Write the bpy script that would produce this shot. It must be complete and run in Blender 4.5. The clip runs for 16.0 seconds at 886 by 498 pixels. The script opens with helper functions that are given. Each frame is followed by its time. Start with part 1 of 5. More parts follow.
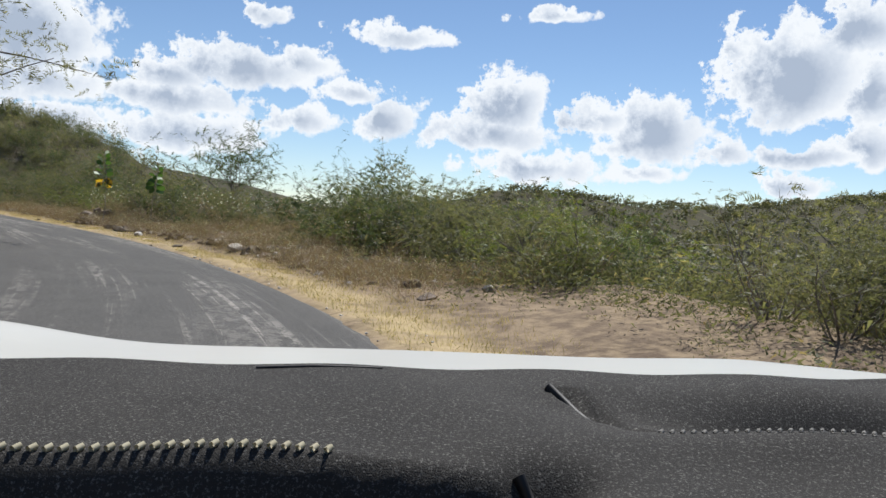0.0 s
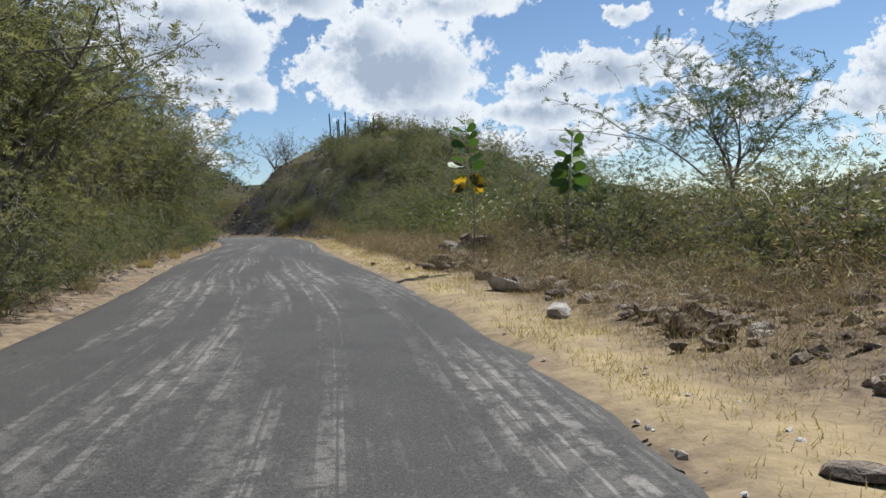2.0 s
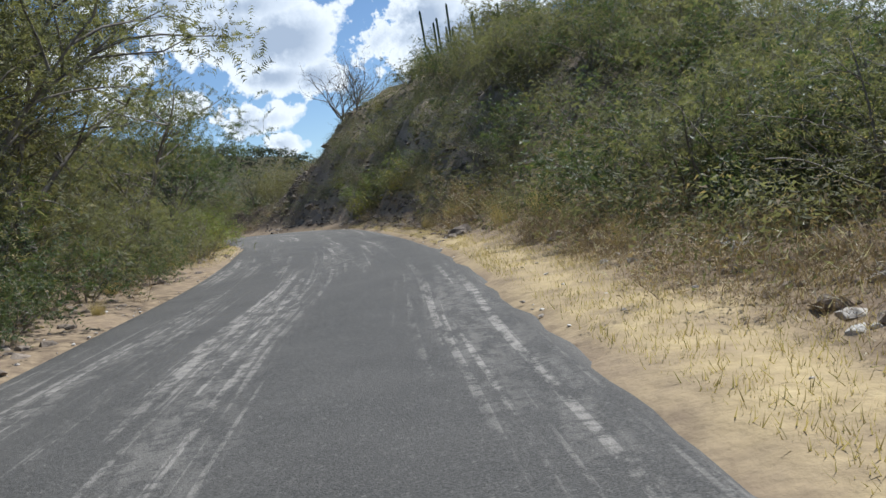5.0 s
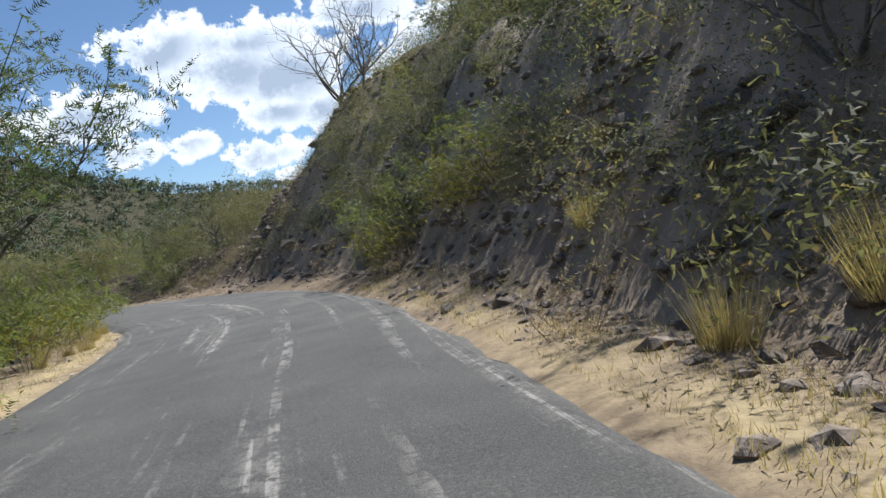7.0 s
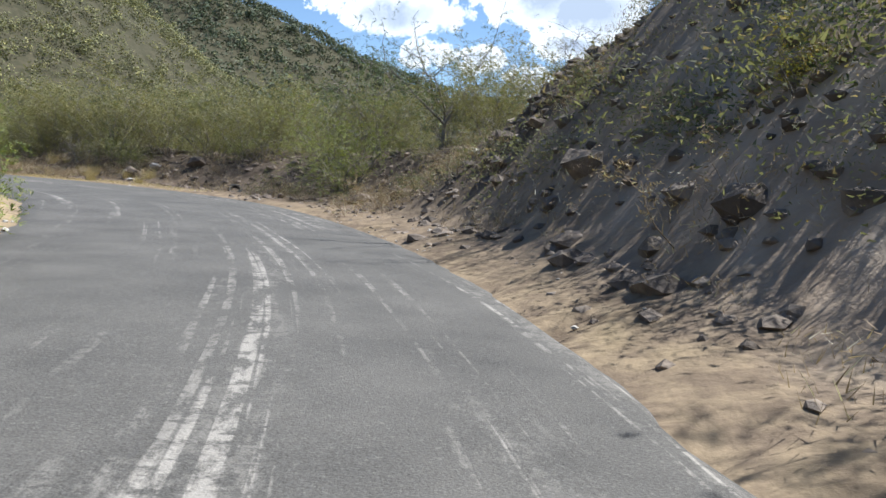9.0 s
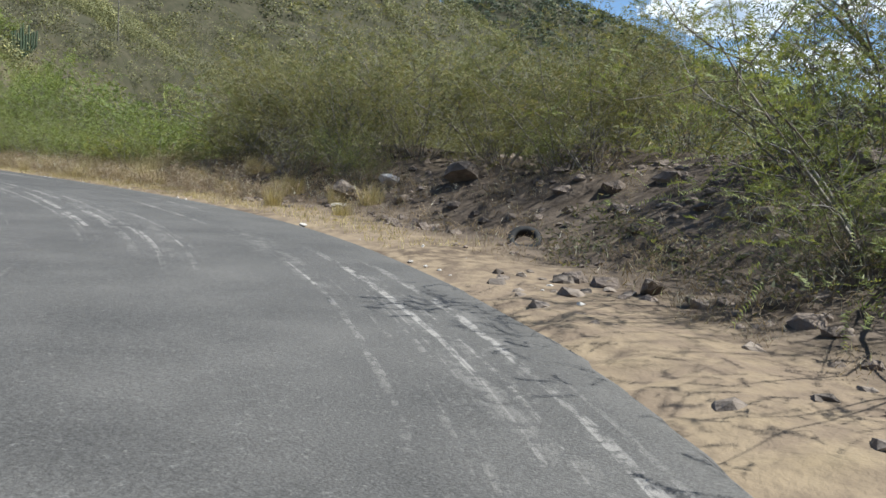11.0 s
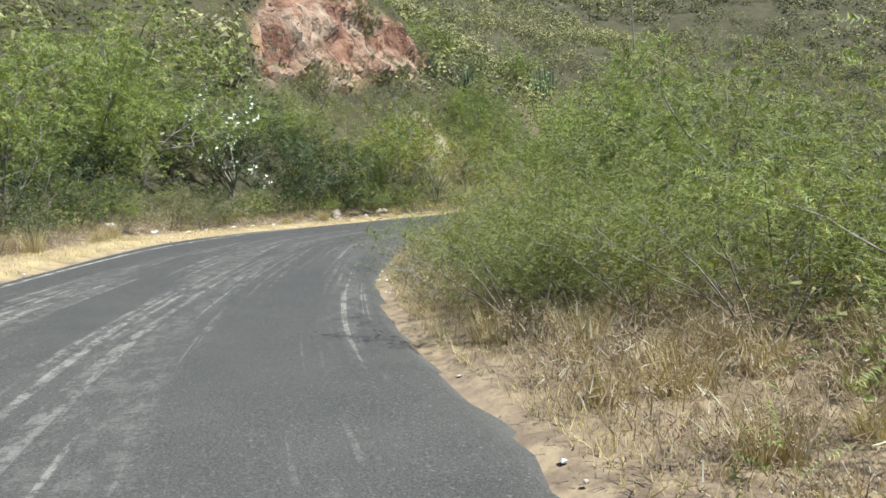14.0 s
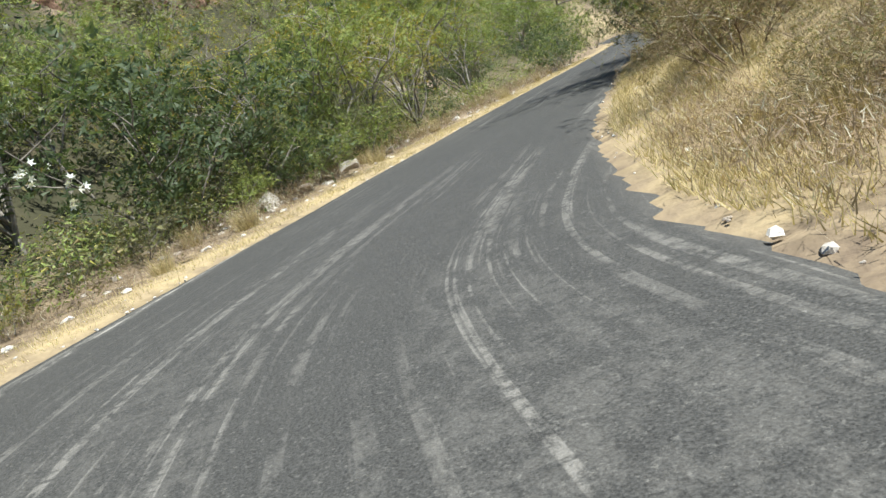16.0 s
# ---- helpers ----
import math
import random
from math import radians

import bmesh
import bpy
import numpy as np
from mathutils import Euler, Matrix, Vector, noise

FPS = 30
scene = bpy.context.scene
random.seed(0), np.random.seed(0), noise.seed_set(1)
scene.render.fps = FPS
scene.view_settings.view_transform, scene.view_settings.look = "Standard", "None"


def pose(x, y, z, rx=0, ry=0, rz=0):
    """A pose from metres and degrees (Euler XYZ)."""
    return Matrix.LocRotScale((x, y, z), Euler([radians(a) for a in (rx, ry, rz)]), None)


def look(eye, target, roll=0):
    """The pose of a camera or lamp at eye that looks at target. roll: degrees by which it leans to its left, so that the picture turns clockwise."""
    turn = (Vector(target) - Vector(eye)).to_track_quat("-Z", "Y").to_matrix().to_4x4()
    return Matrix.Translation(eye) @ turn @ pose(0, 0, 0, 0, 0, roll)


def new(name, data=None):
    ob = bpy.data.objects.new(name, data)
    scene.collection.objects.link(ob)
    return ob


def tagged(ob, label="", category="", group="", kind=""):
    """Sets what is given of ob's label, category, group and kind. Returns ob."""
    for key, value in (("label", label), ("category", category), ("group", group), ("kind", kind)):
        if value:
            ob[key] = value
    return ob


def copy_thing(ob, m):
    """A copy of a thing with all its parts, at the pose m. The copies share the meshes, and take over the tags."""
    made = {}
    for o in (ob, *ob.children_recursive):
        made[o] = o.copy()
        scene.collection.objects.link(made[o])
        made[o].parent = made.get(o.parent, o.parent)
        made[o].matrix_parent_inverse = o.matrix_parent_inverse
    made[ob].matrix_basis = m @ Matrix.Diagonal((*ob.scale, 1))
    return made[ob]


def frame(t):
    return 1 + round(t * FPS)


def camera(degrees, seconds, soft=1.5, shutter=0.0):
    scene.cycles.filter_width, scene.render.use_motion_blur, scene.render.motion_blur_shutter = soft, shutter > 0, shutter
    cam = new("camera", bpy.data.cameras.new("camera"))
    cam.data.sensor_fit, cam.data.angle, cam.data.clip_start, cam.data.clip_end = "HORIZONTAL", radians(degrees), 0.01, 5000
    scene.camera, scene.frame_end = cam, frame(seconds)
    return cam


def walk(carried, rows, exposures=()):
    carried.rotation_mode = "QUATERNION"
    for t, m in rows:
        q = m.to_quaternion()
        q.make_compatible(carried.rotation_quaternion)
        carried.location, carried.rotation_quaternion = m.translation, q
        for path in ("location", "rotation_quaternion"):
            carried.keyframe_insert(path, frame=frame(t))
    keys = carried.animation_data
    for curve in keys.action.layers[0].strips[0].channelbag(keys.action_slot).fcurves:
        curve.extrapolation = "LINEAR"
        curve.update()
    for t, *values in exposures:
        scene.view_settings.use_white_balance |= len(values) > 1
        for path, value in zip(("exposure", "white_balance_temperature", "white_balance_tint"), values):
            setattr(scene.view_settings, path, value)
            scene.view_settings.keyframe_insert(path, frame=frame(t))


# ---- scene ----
from itertools import product

cam = camera(57.3, 16.0)
PATH = [
    (0, (-0.000, -0.000, 1.591), (6.548, 7.547, 1.186), 3.5),
    (0.5, (2.859, 5.393, 1.537), (8.421, 13.687, 1.003), 1.7),
    (1, (5.155, 11.011, 1.510), (9.565, 19.974, 1.042), 3.4),
    (1.5, (6.882, 17.045, 1.483), (10.506, 26.364, 1.322), 3.9),
    (2, (8.061, 23.060, 1.494), (10.581, 32.727, 1.066), -2.8),
    (2.5, (8.926, 29.180, 1.458), (11.239, 38.896, 0.974), -2.9),
    (3, (9.530, 35.780, 1.425), (11.263, 45.613, 0.880), -1.8),
    (3.5, (9.918, 42.284, 1.383), (11.520, 52.145, 0.951), -4.2),
    (4, (10.145, 48.609, 1.403), (11.725, 58.466, 0.817), -9.3),
    (4.2, (10.156, 51.160, 1.424), (11.706, 61.007, 0.627), -9.1),
    (6.3, (11.870, 76.269, 1.604), (13.194, 86.167, 1.071), -8.5),
    (6.5, (11.897, 78.904, 1.586), (13.209, 88.805, 1.098), -8.8),
    (7, (11.959, 85.478, 1.538), (13.293, 95.381, 1.127), -11.4),
    (7.5, (11.887, 91.671, 1.466), (13.181, 101.574, 0.954), -9.0),
    (8, (11.699, 97.798, 1.449), (11.838, 107.761, 0.589), -3.0),
    (8.2, (11.546, 99.940, 1.378), (11.417, 109.903, 0.532), 0.7),
    (10.3, (6.002, 119.758, 1.342), (2.283, 128.988, 0.358), 1.5),
    (10.5, (5.130, 121.718, 1.340), (1.061, 130.799, 0.350), 2.6),
    (11, (2.683, 125.992, 1.328), (-2.583, 134.421, 0.224), 3.8),
    (11.5, (-0.212, 129.653, 1.372), (-6.557, 137.311, 0.331), 4.7),
    (12, (-4.074, 132.989, 1.401), (-11.694, 139.402, 0.498), 4.7),
    (12.5, (-8.638, 135.598, 1.506), (-16.985, 141.042, 0.676), 5.3),
    (13, (-13.636, 137.521, 1.577), (-22.446, 142.189, 0.812), 4.7),
    (13.5, (-18.744, 138.784, 1.671), (-27.780, 142.999, 0.904), -3.7),
    (14, (-24.140, 139.715, 1.666), (-33.285, 143.693, 0.923), -4.3),
    (14.5, (-29.725, 140.814, 1.597), (-38.938, 144.595, 0.688), -7.0),
    (15, (-35.262, 141.952, 1.526), (-44.433, 145.711, 0.199), -13.2),
    (15.5, (-40.795, 143.616, 1.494), (-49.602, 148.055, -0.156), -17.0),
    (16, (-46.270, 145.817, 1.324), (-55.080, 150.235, -0.367), -25.1),
]
# seconds, stops, kelvin, tint
EXPOSURE = [(0, 0.4, 6200, 9), (1, 0.3, 6150, 9), (2.6, 0.34, 6050, 8), (4.2, 0.45, 5850, 7), (7.0, 0.62, 5900, 8), (8.2, 1.02, 5900, 9), (10.3, 0.78, 5900, 5), (12.5, 0.88, 5850, 5), (13.5, 1.04, 6000, 2), (15, 1.16, 6050, 2), (16, 1.08, 6100, 2)]
walk(cam, [(t, look(eye, target, roll)) for t, eye, target, roll in PATH], EXPOSURE)

# ---- sky and sun ----
SUN_AZ, SUN_EL = radians(58), radians(57)          # azimuth from +y towards +x
sun_data = bpy.data.lights.new("sun", "SUN")
sun_data.energy, sun_data.angle, sun_data.color = 5.0, radians(0.6), (1.0, 0.955, 0.89)
sun = new("sun", sun_data)
sun_way = Vector((math.sin(SUN_AZ) * math.cos(SUN_EL), math.cos(SUN_AZ) * math.cos(SUN_EL), math.sin(SUN_EL)))
sun.matrix_world = look(sun_way * 300, (0, 0, 0))


class Nodes:
    """Short hand for building a node tree."""

    def __init__(self, tree):
        self.tree = tree
        tree.nodes.clear()

    def add(self, kind, ins=(), **settings):
        n = self.tree.nodes.new(kind)
        for key, value in settings.items():
            setattr(n, key, value)
        for key, value in dict(ins).items():
            if isinstance(value, bpy.types.NodeSocket):
                self.tree.links.new(value, n.inputs[key])
            else:
                n.inputs[key].default_value = value
        return n

    def math(self, op, a, b=0.0, c=0.0, clamp=False):
        return self.add("ShaderNodeMath", {0: a, 1: b, 2: c}, operation=op, use_clamp=clamp).outputs[0]

    def ramp(self, fac, *stops):
        n = self.add("ShaderNodeValToRGB", {0: fac})
        e = n.color_ramp.elements
        while len(e) < len(stops):
            e.new(0.5)
        for at, (pos, col) in zip(e, stops):
            at.position = pos
            at.color = (*col, 1) if isinstance(col, tuple) else (col, col, col, 1)
        return n.outputs[0]

    def noise(self, vec, scale, detail=4.0, rough=0.55):
        return self.add("ShaderNodeTexNoise", {"Vector": vec, "Scale": scale, "Detail": detail, "Roughness": rough}).outputs[0]

    def mix(self, fac, a, b, blend="MIX"):
        n = self.add("ShaderNodeMix", data_type="RGBA", blend_type=blend)
        for key, value in ((0, fac), (6, a), (7, b)):
            if isinstance(value, bpy.types.NodeSocket):
                self.tree.links.new(value, n.inputs[key])
            else:
                n.inputs[key].default_value = (*value, 1) if isinstance(value, tuple) else value
        return n.outputs[2]


world = bpy.data.worlds.new("daylight")
scene.world = world
world.use_nodes = True
w = Nodes(world.node_tree)
sky = w.add("ShaderNodeTexSky", sky_type="NISHITA", sun_disc=False, sun_elevation=SUN_EL, sun_rotation=SUN_AZ,
            air_density=0.88, dust_density=0.08, ozone_density=2.0, altitude=900)
way = w.add("ShaderNodeTexCoord").outputs["Generated"]
xyz = w.add("ShaderNodeSeparateXYZ", {0: way}).outputs
azimuth = w.math("MULTIPLY", w.math("ARCTAN2", xyz[0], xyz[1]), 57.2958)
height = w.math("MULTIPLY", w.math("ARCSINE", xyz[2]), 57.2958)
big, fine = w.noise(way, 14, 6, 0.6), w.noise(way, 40, 10, 0.66)
puffs = w.add("ShaderNodeTexVoronoi", {"Vector": way, "Scale": 26.0, "Detail": 3.0, "Roughness": 0.6, "Lacunarity": 2.3}, feature="F1", normalize=True).outputs[0]
# Cumulus: azimuth, elevation, half width, half height, in degrees
EAST_CLOUDS = [
    (44.9, 8.2, 2.9, 2.3), (43.9, 6.0, 4.6, 1.4), (54.7, 6.7, 4.1, 2.5), (50.8, 7.1, 2.2, 1.2), (59.7, 5.4, 2.1, 0.8), (47.2, 3.7, 5.2, 1.1), (54.5, 3.7, 2.0, 0.7),
    (63.3, 10.5, 4.6, 3.5), (67.3, 13.3, 3.0, 1.9), (68.0, 9.4, 2.2, 2.2), (65.0, 5.3, 3.4, 0.7), (68.2, 5.8, 2.1, 1.5), (64.2, 3.4, 1.7, 0.8), (59.4, 11.9, 1.1, 0.7), (36.7, 12.1, 3.8, 0.7)]
MIDDLE_CLOUDS = [
    (30.4, 6.0, 2.4, 1.0), (33.8, 8.1, 2.8, 0.8), (36.7, 6.6, 2.2, 1.5), (28.2, 12.8, 1.3, 0.7), (47.8, 14.0, 2.2, 0.5), (23.0, 4.5, 5.4, 1.4), (21.8, 8.3, 3.2, 1.1),
    (26.8, 9.4, 5.2, 1.5), (30.0, 9.8, 2.4, 1.2), (22.0, 6.9, 6.0, 1.2), (14.5, 4.9, 4.4, 1.0), (11.9, 9.9, 6.5, 3.6), (9.6, 12.1, 2.8, 2.3), (13.3, 7.0, 5.4, 1.4)]
NORTH_CLOUDS = [
    (-0.3, 11.8, 4.2, 2.6), (1.8, 9.0, 2.0, 1.5), (-3.1, 14.2, 5.5, 1.4), (14.9, 14.2, 5.4, 1.1), (5.2, 15.0, 4.0, 1.6), (-8.0, 14.4, 3.2, 1.8), (-4.2, 12.4, 4.6, 2.6),
    (-1.3, 9.4, 3.8, 1.4), (-11.0, 8.0, 1.2, 0.9), (-8.0, 7.8, 1.6, 0.9), (-2.9, 6.4, 2.5, 1.0), (-1.6, 4.5, 1.5, 0.8), (-15.1, 10.6, 3.9, 1.3), (-13.5, 10.8, 4.6, 1.4), (-29.2, 12.9, 6.4, 0.8)]
cover = shade = None
wob = w.math("MULTIPLY", w.math("SUBTRACT", big, 0.5), 5.0)
wob_fine = w.math("MULTIPLY", w.math("SUBTRACT", fine, 0.5), 3.6)
az2 = w.math("ADD", azimuth, w.math("ADD", wob, wob_fine))
el2 = w.math("ADD", height, w.math("MULTIPLY", w.math("SUBTRACT", wob, wob_fine), 0.3))
for a, e, hw, hh in EAST_CLOUDS + MIDDLE_CLOUDS + NORTH_CLOUDS:
    u = w.math("DIVIDE", w.math("SUBTRACT", az2, a), hw)
    v = w.math("DIVIDE", w.math("SUBTRACT", el2, e), hh)
    d = w.math("SUBTRACT", 1.0, w.math("SQRT", w.math("MULTIPLY_ADD", u, u, w.math("MULTIPLY", v, v))))
    thick = min(1.0, 0.35 + 0.22 * hh)
    under = w.math("MULTIPLY", d, w.math("MAXIMUM", w.math("MULTIPLY_ADD", v, -0.55 * thick, 0.95 * thick), 0.05))      # flat grey bases, bright tops
    d = w.math("MULTIPLY", d, thick)
    cover = d if cover is None else w.math("SMOOTH_MAX", cover, d, 0.08)
    shade = under if shade is None else w.math("MAXIMUM", shade, under)
ragged = w.math("ADD", w.math("MULTIPLY", w.math("SUBTRACT", fine, 0.5), 1.55), w.math("MULTIPLY", w.math("SUBTRACT", 0.40, puffs), 0.8))
cover = w.math("ADD", cover, ragged)
mask = w.ramp(cover, (0.0, 0.0), (0.05, 0.45), (0.16, 1.0))
lit = w.ramp(w.math("ADD", w.math("ADD", shade, w.math("MULTIPLY", ragged, 0.55)), w.math("MULTIPLY", w.math("SUBTRACT", big, 0.5), 0.9)),
             (0.14, (8.9, 9.0, 9.1)), (0.36, (7.0, 7.4, 8.0)), (0.68, (4.2, 4.8, 5.8)))
sky_out = w.mix(mask, sky.outputs[0], lit)
back = w.add("ShaderNodeBackground", {"Color": sky_out, "Strength": 0.080})
w.add("ShaderNodeOutputWorld", {0: back.outputs[0]})


# ---- materials ----
def material(name, build, rough=0.9, translucent=0.0, bump=None, spec=0.25, metal=0.0):
    """build(n, coords) gives a colour socket; bump, if given, gives (height socket, distance)."""
    m = bpy.data.materials.new(name)
    m.use_nodes = True
    n = Nodes(m.node_tree)
    tc = n.add("ShaderNodeTexCoord")
    col = build(n, tc)
    p = n.add("ShaderNodeBsdfPrincipled", {"Base Color": col, "Roughness": rough, "Specular IOR Level": spec, "Metallic": metal})
    if bump:
        h, dist = bump(n, tc)
        p.inputs["Normal"].default_value = (0, 0, 0)
        b = n.add("ShaderNodeBump", {"Height": h, "Distance": dist, "Strength": 0.8})
        n.tree.links.new(b.outputs[0], p.inputs["Normal"])
    shader = p.outputs[0]
    if translucent:
        tr = n.add("ShaderNodeBsdfTranslucent", {"Color": n.mix(1.0, col, (1.0, 1.0, 0.55), "MULTIPLY")})
        shader = n.add("ShaderNodeMixShader", {0: translucent, 1: shader, 2: tr.outputs[0]}).outputs[0]
    n.add("ShaderNodeOutputMaterial", {0: shader})
    return m


def leaf_colour(dark, light, odd=None, share=0.06):
    def build(n, tc):
        island = n.add("ShaderNodeNewGeometry").outputs["Random Per Island"]
        whole = n.add("ShaderNodeObjectInfo").outputs["Random"]
        f = n.math("ADD", n.math("MULTIPLY", island, 0.62), n.math("MULTIPLY", whole, 0.38))
        c = n.mix(f, dark, light)
        if odd:
            c = n.mix(n.math("LESS_THAN", island, share), c, odd)
        return c
    return build


def two_tone(a, b, scale, c=None, scale2=1.0, space="Object"):
    def build(n, tc):
        v = tc.outputs[space]
        col = n.mix(n.ramp(n.noise(v, scale, 6), (0.35, 0.0), (0.65, 1.0)), a, b)
        if c:
            col = n.mix(n.ramp(n.noise(v, scale2, 4), (0.45, 0.0), (0.62, 1.0)), col, c)
        r = n.add("ShaderNodeObjectInfo").outputs["Random"]
        return n.mix(n.math("MULTIPLY", r, 0.25), col, (0.05, 0.045, 0.04))
    return build


def grainy(scale, dist):
    return lambda n, tc: (n.noise(tc.outputs["Object"], scale, 6), dist)


LEAF_FEATHER = material("feathery_leaf", leaf_colour((0.085, 0.094, 0.054), (0.26, 0.258, 0.15), (0.34, 0.30, 0.16)), 0.6, 0.52)
LEAF_BRIGHT = material("bright_leaf", leaf_colour((0.095, 0.135, 0.035), (0.275, 0.32, 0.09), (0.38, 0.36, 0.09), 0.1), 0.5, 0.33)
LEAF_DARK = material("dark_leaf", leaf_colour((0.055, 0.082, 0.042), (0.13, 0.16, 0.078), (0.2, 0.17, 0.08)), 0.5, 0.5)
LEAF_GREY = material("grey_leaf", leaf_colour((0.11, 0.118, 0.072), (0.24, 0.235, 0.145), (0.31, 0.24, 0.15), 0.12), 0.7, 0.5)
LEAF_YELLOW = material("yellow_leaf", leaf_colour((0.15, 0.16, 0.035), (0.33, 0.31, 0.07), (0.42, 0.28, 0.04), 0.1), 0.6, 0.34)
LEAF_BIG = material("big_leaf", leaf_colour((0.05, 0.11, 0.025), (0.10, 0.18, 0.05)), 0.45, 0.35)
LEAF_GOLD = material("gold_leaf", lambda n, tc: n.mix(n.ramp(n.noise(tc.outputs["Object"], 5.0, 4), (0.46, 0.0), (0.54, 1.0)), (0.07, 0.075, 0.02), (0.62, 0.38, 0.03)), 0.5, 0.4)
LEAF_OLIVE = material("olive_leaf", leaf_colour((0.125, 0.128, 0.055), (0.28, 0.265, 0.115), (0.36, 0.28, 0.14), 0.12), 0.6, 0.38)
LEAF_FINE = material("fine_leaf", leaf_colour((0.105, 0.132, 0.042), (0.28, 0.305, 0.105), (0.37, 0.34, 0.11), 0.1), 0.55, 0.4)
STRAW = material("straw", leaf_colour((0.37, 0.285, 0.145), (0.65, 0.545, 0.315), (0.28, 0.25, 0.11), 0.15), 0.8, 0.35)
BROWN_WEED = material("brown_weed", leaf_colour((0.175, 0.125, 0.085), (0.40, 0.305, 0.21), (0.54, 0.50, 0.40), 0.12), 0.85, 0.35)
DRY_BUSH = material("dry_bush", leaf_colour((0.17, 0.13, 0.075), (0.40, 0.32, 0.19), (0.17, 0.18, 0.075), 0.2), 0.85, 0.35)
PETAL = material("white_petal", leaf_colour((0.75, 0.74, 0.68), (0.85, 0.84, 0.8)), 0.6, 0.3)


def mixed_scrub(dark, light, odd, share):
    """Leaves whose stand changes from green to grey-brown over some metres."""
    leaf = leaf_colour(dark, light, odd, share)

    def build(n, tc):
        v = tc.outputs["Object"]
        grey = n.ramp(n.noise(v, 0.11, 5, 0.65), (0.48, 0.0), (0.62, 1.0))
        gold = n.ramp(n.noise(v, 0.21, 4, 0.6), (0.58, 0.0), (0.68, 1.0))
        island = n.add("ShaderNodeNewGeometry").outputs["Random Per Island"]
        c = n.mix(n.math("MULTIPLY", grey, 0.75), leaf(n, tc), n.mix(island, (0.085, 0.08, 0.06), (0.22, 0.20, 0.15)))
        return n.mix(n.math("MULTIPLY", gold, 0.6), c, n.mix(island, (0.13, 0.125, 0.04), (0.30, 0.27, 0.09)))
    return build


FAR_LEAF = material("far_leaf", mixed_scrub((0.065, 0.072, 0.034), (0.35, 0.335, 0.145), (0.40, 0.36, 0.14), 0.12), 0.8, 0.15)
# darker, bluer far leaf: cloud shadow and haze are put into the colour
RIDGE_LEAF_SHADED = material("ridge_leaf_shaded", mixed_scrub((0.045, 0.062, 0.04), (0.12, 0.145, 0.085), (0.17, 0.17, 0.08), 0.08), 0.85, 0.1)
BARK = material("bark", two_tone((0.10, 0.085, 0.07), (0.22, 0.19, 0.16), 14, (0.30, 0.27, 0.23), 3), 0.95, bump=grainy(40, 0.01))
BARK_PALE = material("pale_bark", two_tone((0.17, 0.15, 0.125), (0.32, 0.29, 0.25), 12), 0.95, bump=grainy(40, 0.01))
ROCK = material("rock", two_tone((0.185, 0.145, 0.112), (0.33, 0.27, 0.215), 5, (0.13, 0.105, 0.085), 1.6), 0.92, bump=grainy(9, 0.05))
ROCK_PALE = material("pale_rock", two_tone((0.48, 0.44, 0.39), (0.68, 0.64, 0.58), 5, (0.33, 0.28, 0.23), 1.6), 0.92, bump=grainy(9, 0.04))
CUT_ROCK = material("cut_rock", two_tone((0.16, 0.125, 0.10), (0.30, 0.235, 0.185), 1.1, (0.10, 0.08, 0.065), 0.35), 0.95, bump=grainy(3, 0.25))
ORANGE_ROCK = material("orange_rock", two_tone((0.27, 0.135, 0.085), (0.34, 0.265, 0.20), 0.45, (0.15, 0.075, 0.05), 0.3), 0.95, bump=grainy(2.5, 0.3))
CACTUS = material("cactus_skin", two_tone((0.055, 0.085, 0.045), (0.10, 0.13, 0.07), 3), 0.7)
RUBBER = material("tyre_rubber", two_tone((0.018, 0.018, 0.018), (0.04, 0.038, 0.035), 8), 0.8)


